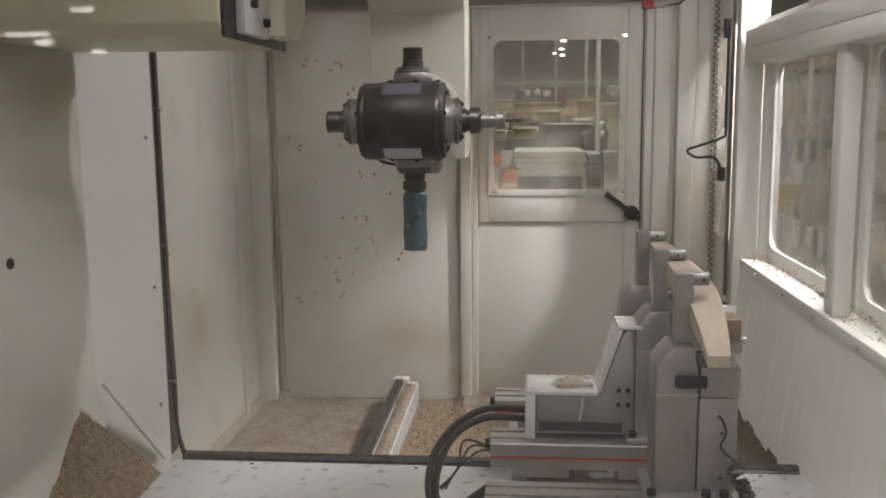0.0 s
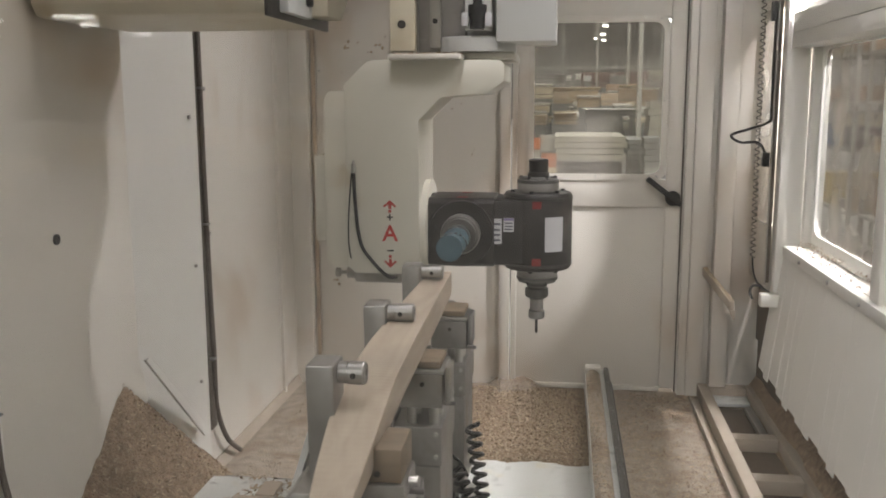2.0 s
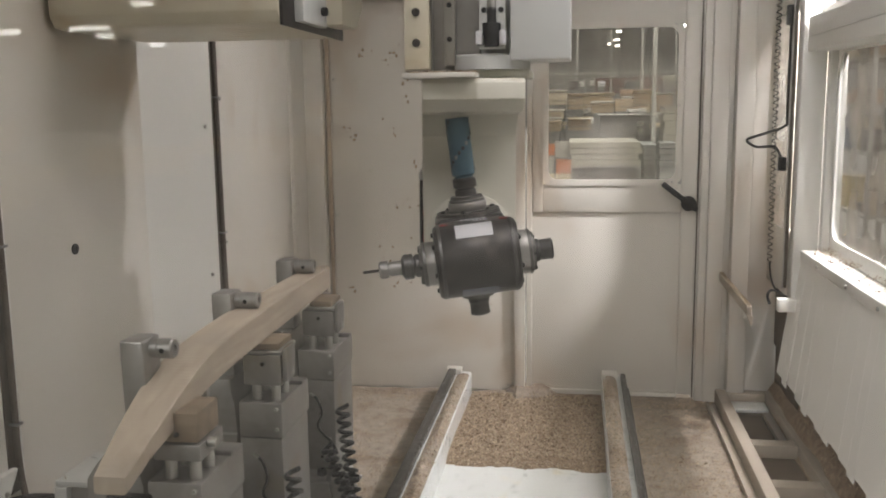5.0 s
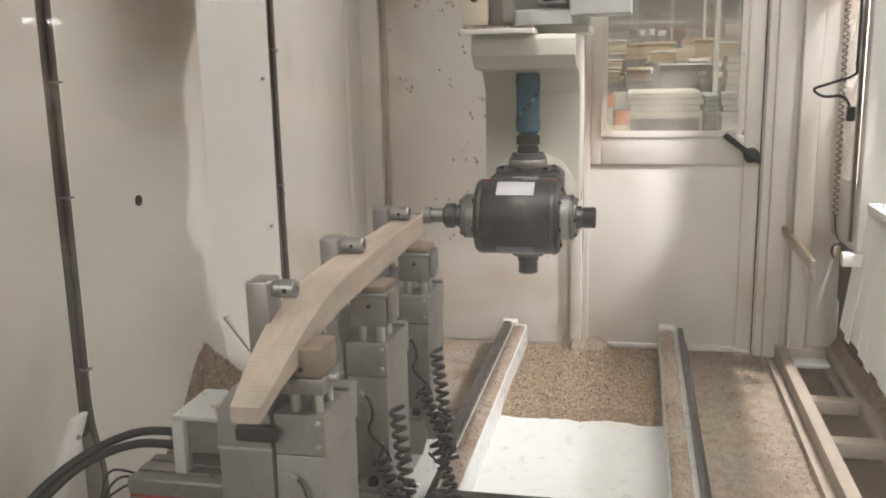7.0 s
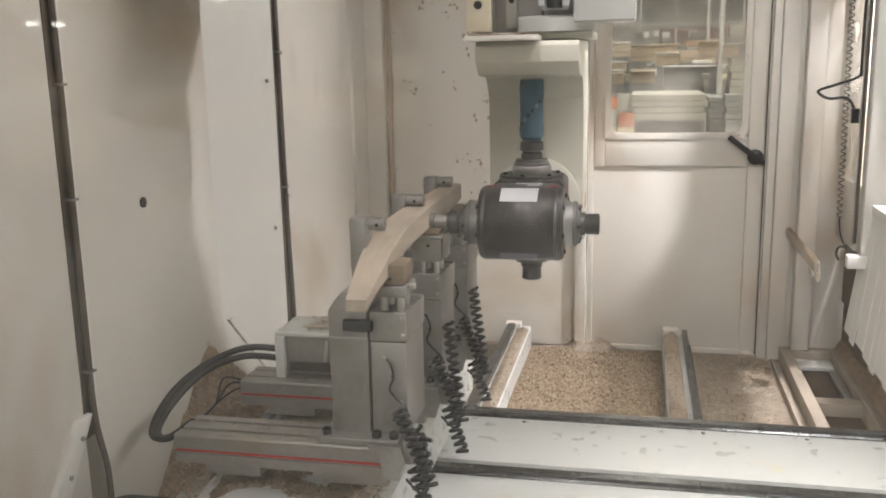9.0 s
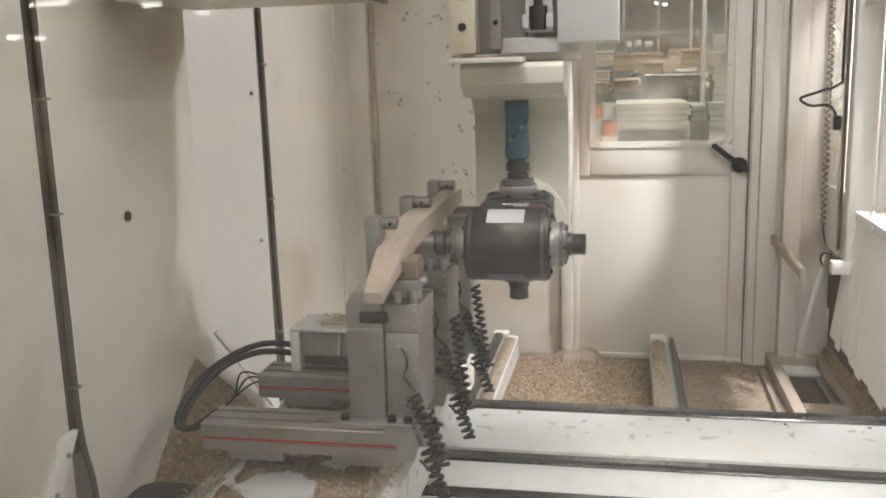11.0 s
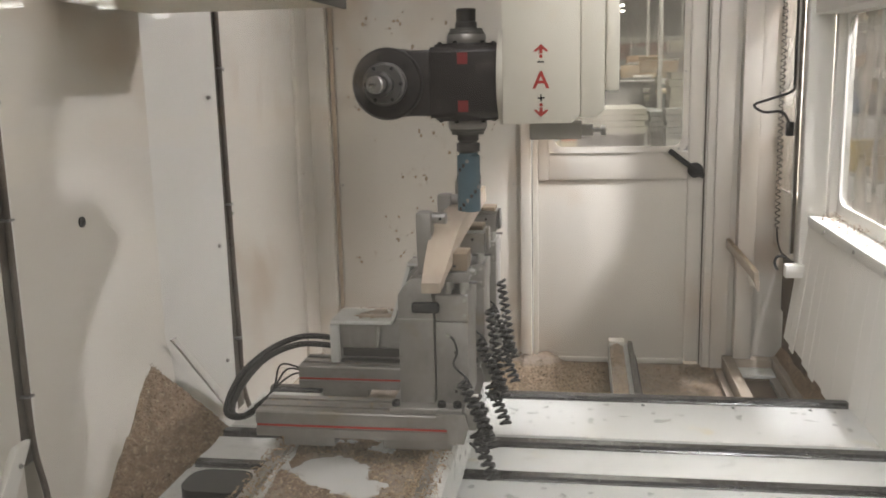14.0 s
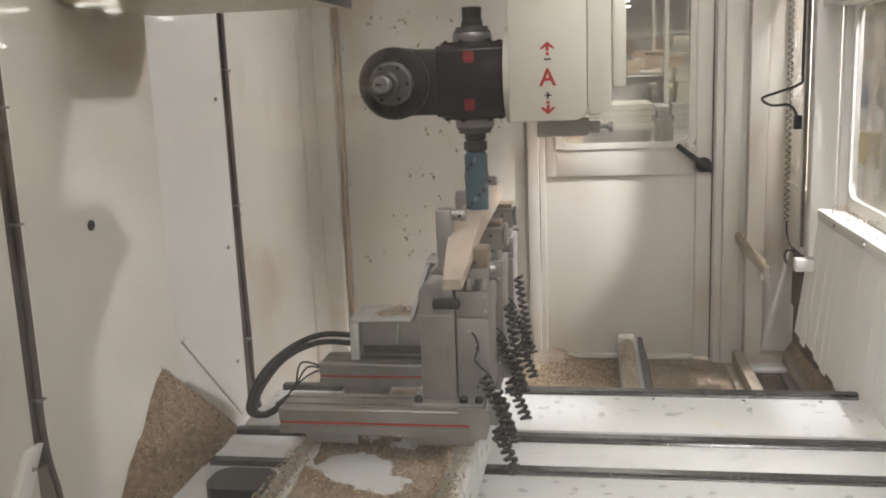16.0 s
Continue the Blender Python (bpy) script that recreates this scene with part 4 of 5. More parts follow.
for i in range(49):
    t = i / 48 * (len(prof) - 1)
    a = min(int(t), len(prof) - 2)
    f = t - a
    p0, p1, p2, p3 = prof[max(0, a - 1)], prof[a], prof[a + 1], prof[min(len(prof) - 1, a + 2)]
    yy, zt, zb = [0.5 * (2 * p1[c] + (p2[c] - p0[c]) * f + (2 * p0[c] - 5 * p1[c] + 4 * p2[c] - p3[c]) * f * f + (3 * p1[c] - p0[c] - 3 * p2[c] + p3[c]) * f ** 3) for c in range(3)]
    wl_, wr_ = -0.361 - 0.010 * math.sin(math.pi * i / 49), -0.316 + 0.018 * math.sin(math.pi * i / 49) ** 0.75
    c = 0.0015
    pts = [(wl_ + c, zt), (wr_ - c, zt), (wr_, zt - c), (wr_, zb + c), (wr_ - c, zb), (wl_ + c, zb), (wl_, zb + c), (wl_, zt - c)]
    sec.append([bm.verts.new((p, yy + Y0, q)) for p, q in pts])
for a, b in zip(sec, sec[1:]):
    for j in range(8):
        bm.faces.new((a[j], a[(j + 1) % 8], b[(j + 1) % 8], b[j]))
bm.faces.new(sec[0])
bm.faces.new(sec[-1][::-1])
part("board", bm, WOOD, work)

# ---- milling head ----
head = thing("milling_head", "white machine head with dark four-spindle milling block", "milling head")
part("bottom_plate", boxes((-0.165, 0.165, -0.06, 0.20, 0.527, 0.548), bev=0.004), CREAM, head)
part("dust_lip", boxes((-0.155, 0.035, -0.20, -0.10, 0.524, 0.538), bev=0.004), WALL, head)
part("cheek_plate", boxes((-0.168, -0.10, -0.09, -0.06, 0.55, 1.6), bev=0.003), BEIGE, head)
part("channel", boxes((-0.10, 0.03, -0.03, 0.02, 0.55, 1.6), bev=0.003), ALU, head)
part("guide_bar", boxes((-0.065, -0.035, -0.055, -0.03, 0.56, 1.6), bev=0.003), STEEL, head)
part("spine", boxes((-0.165, 0.15, 0.02, 0.30, 0.55, 2.0), bev=0.006), WHITE, head)
part("bearing_plate", boxes((0.035, 0.105, -0.10, -0.07, 0.60, 0.80), bev=0.003), WHITE, head)
for x in (0.028, 0.09):
    part("clamp_jaw", boxes((x, x + 0.018, -0.125, -0.07, 0.61, 0.645), bev=0.003), LABEL, head)
part("cable_gland", lathe((0, 0, 1), (0.069, -0.11, 0.605), [(0, 0.02), (0.03, 0.02), (0.03, 0.024), (0.06, 0.024), (0.062, 0.012), (0.1, 0.012)], 20), BLACK, head)
part("ball_screw", cyl_bm(bmesh.new(), (0.069, -0.11, 0.70), (0.069, -0.11, 1.6), 0.012, seg=16), STEEL, head)
part("side_cover", boxes((0.118, 0.275, -0.12, 0.10, 0.57, 1.6), bev=0.006), WHITE, head)
part("round_cover", lathe((0, 0, 1), (0.06, 0.0, 0.548), [(0, 0.105), (0.035, 0.105), (0.04, 0.10)], 32), WHITE, head)
for x, z in ((-0.135, 0.62), (-0.135, 0.70), (-0.135, 0.95)):
    part("cap_screw", lathe((0, -1, 0), (x, -0.09, z), [(-0.001, 0.011), (0.006, 0.011), (0.007, 0.008), (0.003, 0.006)], 14), SHADE, head)
for x, z in ((0.048, 0.70), (0.093, 0.70), (0.048, 0.78), (0.093, 0.78), (-0.05, 0.63), (-0.05, 0.72)):
    part("cap_screw", lathe((0, -1, 0), (x, -0.10 if x > 0 else -0.055, z), [(-0.001, 0.007), (0.004, 0.007)], 12), BLACK, head)
flk = flakes("lip_dust", -0.15, 0.03, -0.17, -0.06, lambda x, y: 0.54, 260, 0.006, "", parent=head)
# the column stands on the arm's upper face
for ob in head.children:
    ob.data.transform(Matrix.Translation((0, 0, -0.062)))

arm = part("swivel_arm", prism([(0.285, -0.09), (0.285, 0.40), (0.22, 0.462), (-0.13, 0.462), (-0.142, 0.45), (-0.142, 0.408), (-0.097, 0.374), (0.025, 0.366), (0.085, 0.305), (0.085, -0.11), (0.262, -0.11)], "x", -0.135, 0.135, 0.002), CREAM, head, "cream painted swivel arm with red axis mark")
part("back_cover", prism([(0.286, -0.098), (0.325, -0.098), (0.348, -0.075), (0.348, 0.36), (0.33, 0.385), (0.286, 0.385)], "x", -0.12, 0.12, 0.005), CREAM, arm)
part("rear_box", boxes((-0.09, 0.09, 0.349, 0.386, -0.03, 0.21), bev=0.006), CREAM, arm)
part("flange_ring", lathe((0, -1, 0), (0, 0.085, 0.01), [(0, 0.128), (0.016, 0.128), (0.018, 0.124)], 56), CREAM, arm)
part("sensor_block", boxes((-0.03, 0.05, 0.15, 0.29, -0.158, -0.112), bev=0.005), GREY, arm)
part("sensor_tip", lathe((0, 1, 0), (0.01, 0.29, -0.137), [(0, 0.016), (0.03, 0.016), (0.03, 0.006), (0.05, 0.006), (0.052, 0.014), (0.064, 0.014)], 16), GREY, arm)
part("sensor_wire", tube([(-0.139, 0.262, 0.185), (-0.142, 0.260, 0.10), (-0.142, 0.247, -0.02), (-0.140, 0.215, -0.075), (-0.130, 0.175, -0.118), (-0.06, 0.165, -0.135)], 0.0048), CABLE, arm)
part("wire_plug", lathe((0, 0, 1), (-0.141, 0.262, 0.165), [(0, 0.007), (0.022, 0.007), (0.024, 0.004), (0.034, 0.004)], 12), STEEL, arm)
part("thin_wire", tube([(-0.137, 0.268, 0.17), (-0.137, 0.279, 0.05), (-0.137, 0.278, -0.05), (-0.12, 0.262, -0.112)], 0.002), CABLE, arm)


def mark(side):
    """Axis mark: arrows with letter and signs on one cheek of the arm."""
    def put(name, bm, m):
        if side > 0:
            bm.transform(Matrix(((0, 0, 1, 0.1355), (1, 0, 0, 0.185), (0, 1, 0, 0.0), (0, 0, 0, 1))))
        else:
            bm.transform(Matrix(((0, 0, -1, -0.1355), (-1, 0, 0, 0.165), (0, 1, 0, 0.0), (0, 0, 0, 1))))
        return part(name, bm, m, arm)

    def flat(*rects):
        bm = bmesh.new()
        for x0, x1, z0, z1 in rects:
            box_bm(bm, x0, x1, z0, z1, 0, 0.001)
        return bm
    for s in (1, -1):
        b = flat((-0.004, 0.004, min(s * 0.058, s * 0.066), max(s * 0.058, s * 0.066)), (-0.004, 0.004, min(s * 0.069, s * 0.084), max(s * 0.069, s * 0.084)))
        vs = [b.verts.new((x, s * z, 0.001)) for x, z in ((-0.019, 0.076), (0, 0.093), (0.019, 0.076), (0.014, 0.073), (0, 0.084), (-0.014, 0.073))]
        b.faces.new(vs)
        put("arrow", b, RED)
    up, dn = (flat((-0.009, 0.009, 0.046, 0.050)), flat((-0.009, 0.009, -0.046, -0.042), (-0.002, 0.002, -0.053, -0.035))) if side > 0 else (flat((-0.009, 0.009, 0.044, 0.048), (-0.002, 0.002, 0.037, 0.055)), flat((-0.009, 0.009, -0.048, -0.044)))
    put("sign", up, BLACK)
    put("sign", dn, BLACK)
    cu = bpy.data.curves.new("letter", "FONT")
    cu.body, cu.size, cu.align_x, cu.align_y, cu.extrude, cu.offset = "A", 0.062, "CENTER", "CENTER", 0.0005, 0.001
    cu.materials.append(RED)
    t = new("letter", cu)
    t.parent = arm
    m3 = Matrix(((0, 0, 1, 0.136), (1, 0, 0, 0.185), (0, 1, 0, 0.0), (0, 0, 0, 1))) if side > 0 else Matrix(((0, 0, -1, -0.136), (-1, 0, 0, 0.165), (0, 1, 0, 0.0), (0, 0, 0, 1)))
    t.matrix_basis = m3


mark(1)
mark(-1)

# spindle block: inner unit with upright spindle, outer unit with level spindle
YI, YO = -0.025, -0.230
block = part("spindle_block", prism([(-0.082, -0.095), (-0.095, -0.082), (-0.095, 0.082), (-0.082, 0.095), (0.082, 0.095), (0.095, 0.082), (0.095, -0.082), (0.082, -0.095)], "y", -0.115, 0.068, 0.004), DARK, head, "dark cast spindle block")
part("turn_ring", lathe((0, 1, 0), (0, 0.062, 0), [(0, 0.100), (0.012, 0.100), (0.014, 0.106), (0.022, 0.106)], 48), DARK, block)
part("outer_unit", lathe((1, 0, 0), (0, YO, 0), [(-0.108, 0.080), (-0.106, 0.090), (-0.098, 0.0955), (0.098, 0.0955), (0.106, 0.090), (0.108, 0.080)], 56), DARK, block)
part("neck", boxes((-0.09, 0.09, -0.20, -0.10, -0.088, 0.088), bev=0.01), DARK, block)
part("inner_flange", lathe((0, 0, 1), (0, YI, 0), [(-0.103, 0.060), (-0.103, 0.088), (-0.093, 0.090), (0.093, 0.090), (0.103, 0.088), (0.103, 0.060)], 48), DARK, block)
for a, b2 in ((0, 1), (0, -1)):
    part("spindle_collar", lathe((0, 0, b2), (0, YI, 0), [(0.103, 0.053), (0.1045, 0.054), (0.126, 0.054), (0.1275, 0.053)], 40), BRIGHT, block, "bright steel spindle collar")
    part("spindle_flange", lathe((0, 0, b2), (0, YI, 0), [(0.1276, 0.050), (0.134, 0.050), (0.136, 0.045), (0.144, 0.045), (0.145, 0.03)], 40), FLANGE, block)
    part("spindle_collar", lathe((b2, 0, 0), (0, YO, 0), [(0.108, 0.055), (0.1095, 0.057), (0.130, 0.057), (0.1315, 0.056)], 40), BRIGHT, block, "bright steel spindle collar")
    part("spindle_flange", lathe((b2, 0, 0), (0, YO, 0), [(0.1316, 0.058), (0.140, 0.058), (0.142, 0.052), (0.148, 0.050), (0.149, 0.03)], 40), FLANGE, block)
    part("edge_ring", lathe((b2, 0, 0), (0, YO, 0), [(0.088, 0.0958), (0.0885, 0.0972), (0.095, 0.0972), (0.0955, 0.0958)], 56), IRON, block)
    for i in range(6):
        w = math.pi / 3 * i
        part("cap_screw", lathe((b2, 0, 0), (0.140 * b2, YO + 0.047 * math.cos(w), 0.047 * math.sin(w)), [(-0.001, 0.005), (0.010, 0.005), (0.011, 0.004)], 10), BLACK, block)
    for i in range(6):
        w = math.pi / 3 * i + 0.3
        part("cap_screw", lathe((0, 0, b2), (0.074 * math.cos(w), YI + 0.074 * math.sin(w), 0.103 * b2), [(-0.001, 0.006), (0.006, 0.006)], 10), BLACK, block)
        part("cap_screw", lathe((b2, 0, 0), (0.108 * b2, YO + 0.072 * math.cos(w), 0.072 * math.sin(w)), [(-0.001, 0.006), (0.005, 0.006)], 10), BLACK, block)


def nose(axis, c, name, ring_r=0.033):
    return part(name, lathe(axis, c, [(0.14, 0.030), (0.160, 0.030), (0.162, 0.026), (0.166, 0.026), (0.168, ring_r), (0.190, ring_r), (0.193, 0.029), (0.197, 0.024)], 24), IRON, block)


nose((0, 0, -1), (0, YI, 0), "spindle_nut", 0.027)
nose((1, 0, 0), (0, YO, 0), "spindle_nut", 0.027)
h1 = nose((0, 0, 1), (0, YI, 0), "tool_holder")
cut = part("blue_cutter", lathe((0, 0, 1), (0, YI, 0), [(0.19, 0.026), (0.199, 0.026), (0.203, 0.031), (0.205, 0.0325), (0.360, 0.0325), (0.361, 0.028), (0.358, 0.012)], 32), BLUE, block, "blue helical cutter with carbide inserts")
for i in range(12):
    for j in range(2):
        w = 0.35 * i + math.pi * j
        z = 0.217 + 0.0122 * i
        bm = boxes((0.027, 0.0345, -0.004, 0.004, -0.005, 0.005), bev=0.001)
        bm.transform(Matrix.Translation((0, YI, z)) @ Matrix.Rotation(w, 4, "Z"))
        part("insert", bm, DARK if i % 3 else DULL, cut)
h2 = nose((-1, 0, 0), (0, YO, 0), "tool_holder")
part("collet_nut", lathe((-1, 0, 0), (0, YO, 0), [(0.19, 0.019), (0.228, 0.019), (0.229, 0.016), (0.232, 0.016), (0.233, 0.023), (0.252, 0.023), (0.256, 0.019), (0.257, 0.006)], 20), SATIN, block, "bright collet nut")
part("drill_bit", lathe((-1, 0, 0), (0, YO, 0), [(0.25, 0.004), (0.296, 0.004), (0.300, 0.0005)], 10), SHADE, block)
# labels and red marks on the units
for sx in (1, -1):
    for z0 in (0.048, -0.078):
        part("red_mark", boxes((sx * 0.0955 - 0.0006, sx * 0.0955 + 0.0006, YI - 0.014, YI + 0.014, z0, z0 + 0.03), bev=0), MARK, block)
dp = part("data_plate", boxes((-0.03, 0.04, -0.135, -0.105, 0.0875, 0.0890), bev=0), LABEL, block)
for x in (-0.022, -0.008, 0.006, 0.022):
    part("print_bar", boxes((x, x + 0.006, -0.131, -0.109, 0.0888, 0.0894), bev=0), PRINT, dp)
pl = part("data_plate", boxes((0.004, 0.042, -0.168, -0.140, 0.0882, 0.0890), bev=0), LABEL, block, "white and violet data plate")
part("print_bar", boxes((0.035, 0.0415, -0.1675, -0.1405, 0.0888, 0.0894), bev=0), PURPLE, pl)
for x in (0.009, 0.017, 0.026):
    part("print_bar", boxes((x, x + 0.004, -0.165, -0.143, 0.0888, 0.0894), bev=0), PRINT, pl)
for x in (-0.088, 0.068):
    part("red_mark", boxes((x, x + 0.02, YO - 0.012, YO + 0.012, 0.0945, 0.0965), bev=0), MARK, block)
for sg in (1, -1):
    bm = bmesh.new()
    vs = []
    for i in range(7):
        w = radians(60 * sg + (i - 3) * 5.5)
        for x in (-0.05, 0.045):
            vs.append(bm.verts.new((x, YO - 0.0962 * math.cos(w), 0.0962 * math.sin(w))))
    for i in range(6):
        bm.faces.new((vs[2 * i], vs[2 * i + 1], vs[2 * i + 3], vs[2 * i + 2]))
    part("data_plate", bm, LABEL if sg > 0 else PRINT, block)

# ---- hall seen through the windows ----
setting("ground", boxes((-16, 15, -26, 70, -0.30, -0.125), bev=0), mat("grey_concrete", (0.25, 0.24, 0.22), 0.7, 0, 0.2, 1.0), "grey concrete hall floor", "floor")
setting("hall_wall_far", boxes((-14, 16, 70.0, 70.3, -0.12, 8), bev=0), HALL, "dim far wall of the hall", "wall")
setting("hall_wall_right", boxes((15.0, 15.3, -26, 70, -0.12, 8), bev=0), HALL, "dim side wall of the hall", "wall")
setting("hall_wall_left", boxes((-16.3, -16, -26, 70, -0.12, 8), bev=0), HALL, "dim side wall of the hall", "wall")
setting("hall_wall_near", boxes((-16, 15, -26.3, -26, -0.12, 8), bev=0), HALL, "dim near wall of the hall", "wall")
roof = setting("hall_roof", boxes((-16, 16, -26, 70.3, 7.0, 7.2), bev=0), HALL, "grey hall roof on steel beams", "ceiling")
for y in range(12, 66, 6):
    part("beam", boxes((-16, 15, y, y + 0.25, 6.4, 6.99), bev=0), GREY, roof)


def hall_lamp(x, y, z, sx, sy):
    t = thing("hall_lamp", "bright hanging hall lamp", "lamp", "hall lamps")
    part("hanger", boxes((x - 0.02, x + 0.02, y - 0.02, y + 0.02, z + 0.1, 7.0), bev=0), GREY, t)
    part("housing", boxes((x - sx, x + sx, y - sy, y + sy, z, z + 0.1), bev=0.01), GREY, t)
    part("tube", boxes((x - sx * 0.95, x + sx * 0.95, y - sy * 0.9, y + sy * 0.9, z - 0.09, z - 0.002), bev=0), LAMP, t)


for x, y, s1_, s2_ in ((3.75, 46, 0.32, 0.2), (2.9, 46, 0.2, 0.1), (2.15, 53, 0.16, 0.1), (2.3, 60, 0.16, 0.1), (2.0, 64, 0.14, 0.1), (2.6, 66, 0.15, 0.1), (5.2, 50, 0.25, 0.2), (8, 20, 0.5, 0.1), (9, 8, 0.6, 0.1)):
    hall_lamp(x, y, 5.5, s1_, s2_)
# lamps of the hall behind the viewer, which the front glass mirrors
for x, y, z, w in ((-11.4, -16.4, 3.05, 0.45), (-9.97, -17.26, 3.17, 0.45), (-9.75, -17.5, 3.03, 0.2), (-8.8, -17.9, 2.85, 0.16), (-9.0, -17.7, 3.68, 0.25), (-11.98, -16.0, 2.4, 0.12), (-11.6, -16.3, 2.38, 0.12)):
    hall_lamp(x, y, z, w, 0.05)


def stack(x, y, w, d, z0, layers, th, m, label, jit=0.02):
    t = thing("board_stack", label, "board stack", "stacks of boards in the hall")
    part("pallet", boxes((x - w / 2, x + w / 2, y - d / 2, y + d / 2, -0.12, z0), bev=0), HALL, t)
    for k in range(layers):
        o = rnd.uniform(-jit, jit)
        q = rnd.uniform(0.9, 1.02)
        part("board", boxes((x - w / 2 * q + o, x + w / 2 * q + o, y - d / 2, y + d / 2, z0 + k * th, z0 + (k + 1) * th - 0.005), bev=0), m, t)
    return t


STACKED = mat("greyed_boards", (0.33, 0.31, 0.26), 0.8, 0, 0.25, 4)
DIM = mat("grey_wire_crate", (0.16, 0.16, 0.15), 0.7, 0, 0.4, 9)
RUST = mat("dull_red_steel", (0.13, 0.075, 0.06), 0.7, 0, 0.4, 2)
SHEET = mat("white_foil", (0.72, 0.70, 0.66), 0.5, 0, 0.06, 5)
BOXED = mat("plain_carton", (0.40, 0.30, 0.20), 0.8, 0, 0.15, 5)
stack(0.195, 7.6, 0.55, 0.9, 0.66, 7, 0.046, STACKED, "lower pack of greyed sheets", 0.004)
stack(0.195, 7.6, 0.55, 0.9, 0.99, 4, 0.046, STACKED, "upper pack of greyed sheets on bearers", 0.004)
stack(0.60, 8.2, 0.13, 0.8, 0.82, 7, 0.043, DIM, "dark narrow stack beside a post", 0.01)
stack(0.69, 7.5, 0.12, 0.3, 0.92, 5, 0.048, DIM, "small dark stack with pale bearers", 0.008)
stack(0.88, 9.2, 0.18, 0.5, 1.10, 5, 0.066, STACKED, "tall stack of grey boxes", 0.01)


def load(kind, label, x0, x1, z0, z1, y, m, lid=None, deep=0.4):
    """One carton, crate or bundle on its trestle."""
    t = thing(kind, label, kind.split("_")[-1], "goods standing in the hall")
    part("trestle", boxes((x0 + 0.01, x1 - 0.01, y, y + deep, -0.124, z0 - 0.001), bev=0), DIM, t)
    part("body", boxes((x0, x1, y, y + deep, z0, z1), bev=0.004), m, t)
    part("edge_band", boxes((x0, x1, y - 0.006, y - 0.0005, z0 + 0.3 * (z1 - z0), z0 + 0.36 * (z1 - z0)), bev=0), DIM, t)
    if lid:
        lm = boxes((x0 - 0.01, x1 + 0.01, -0.10, 0.02, 0, 0.008), bev=0.001)
        lm.transform(Matrix.Translation((rnd.uniform(-0.02, 0.02), y, z1 + 0.012)) @ Matrix.Rotation(rnd.uniform(-0.35, 0.05), 4, "X") @ Matrix.Rotation(rnd.uniform(-0.03, 0.03), 4, "Y"))
        part("flap", lm, lid, t)
    return t


for g in ((0.21, 0.74, 1.16, 1.345, 9.6, DIM, SHEET), (-0.11, 0.12, 1.20, 1.31, 9.4, BOXED, PALE), (-0.33, -0.19, 1.19, 1.29, 9.5, BOXED, SHEET), (-0.37, -0.18, 1.30, 1.38, 10.2, PALE, SHEET), (0.14, 0.39, 1.36, 1.46, 10.8, CRATE, SHEET), (0.53, 0.72, 1.37, 1.40, 10.2, SHEET, None)):
    load("open_carton", "open carton with pale flaps among timber offcuts", *g)
for g in ((-0.42, -0.16, 1.46, 1.60, 11.5, PALE, SHEET), (-0.14, 0.04, 1.40, 1.54, 11.2, BOXED, CRATE), (0.05, 0.43, 1.40, 1.56, 12.4, CRATE, PALE), (0.45, 0.67, 1.37, 1.52, 11.8, BOXED, None), (0.72, 0.98, 1.37, 1.59, 12.6, BOXED, PALE), (1.0, 1.25, 1.35, 1.55, 13.0, BOXED, SHEET)):
    load("carton", "brown carton standing on a trestle in the hall", *g)
# plain blocks stand in for far racks, a monitor, a sign and white spots
for g in ((0.37, 1.15, 1.70, 2.06, 22, RUST), (1.30, 2.16, 1.71, 2.12, 24, RUST), (-0.9, 0.2, 1.6, 2.0, 25, DIM), (1.66, 1.92, 1.80, 2.01, 19, STACKED), (-0.17, -0.03, 1.71, 1.85, 16, SHADE), (0.01, 0.10, 1.80, 1.90, 18, SHEET), (0.20, 0.28, 1.82, 1.92, 18, SHEET), (0.35, 0.49, 1.79, 1.89, 18, LABEL)):
    load("machine_cabinet", "plain block far down the hall", *g)
for k in range(46):
    y = rnd.uniform(8.9, 15.5)
    x = y * rnd.uniform(-0.045, 0.115)
    z = 1.13 + (y - 8.9) * 0.062 + rnd.uniform(-0.05, 0.06)
    w = rnd.uniform(0.04, 0.22)
    load("offcut_bundle", "small bundle of pale timber offcuts", x, x + w, z, z + rnd.uniform(0.015, 0.07), y, rnd.choice((PALE, PALE, SHEET, CRATE, BOXED, STACKED, CARTON)), rnd.choice((None, PALE, SHEET)), 0.25)
for k in range(26):
    y = rnd.uniform(16, 34)
    x = y * rnd.uniform(-0.05, 0.12)
    z = 1.45 + (y - 16) * 0.022 + rnd.uniform(-0.1, 0.25)
    w = rnd.uniform(0.15, 0.6)
    load("far_bundle", "dim bundle of goods far down the hall", x, x + w, z, z + rnd.uniform(0.06, 0.25), y, rnd.choice((DIM, RUST, CARTON, STACKED, HALL, BOXED)), None, 0.4)
# benches of goods behind the viewer, which the front glass mirrors faintly
for k in range(14):
    x, y = rnd.uniform(-8.5, -3.2), rnd.uniform(-11.5, -7.0)
    z = rnd.uniform(0.5, 1.3)
    load("board_bundle", "pale bundle of boards on a bench behind the machine", x, x + rnd.uniform(0.5, 1.6), z, z + rnd.uniform(0.05, 0.45), y, rnd.choice((SHEET, PALE, CRATE, SHEET)), None, 0.5)
tie = thing("tie_beam", "grey steel beam across the far hall", "beam")
part("web", boxes((-16, 15, 30, 30.15, 2.40, 2.46), bev=0), GREY, tie)
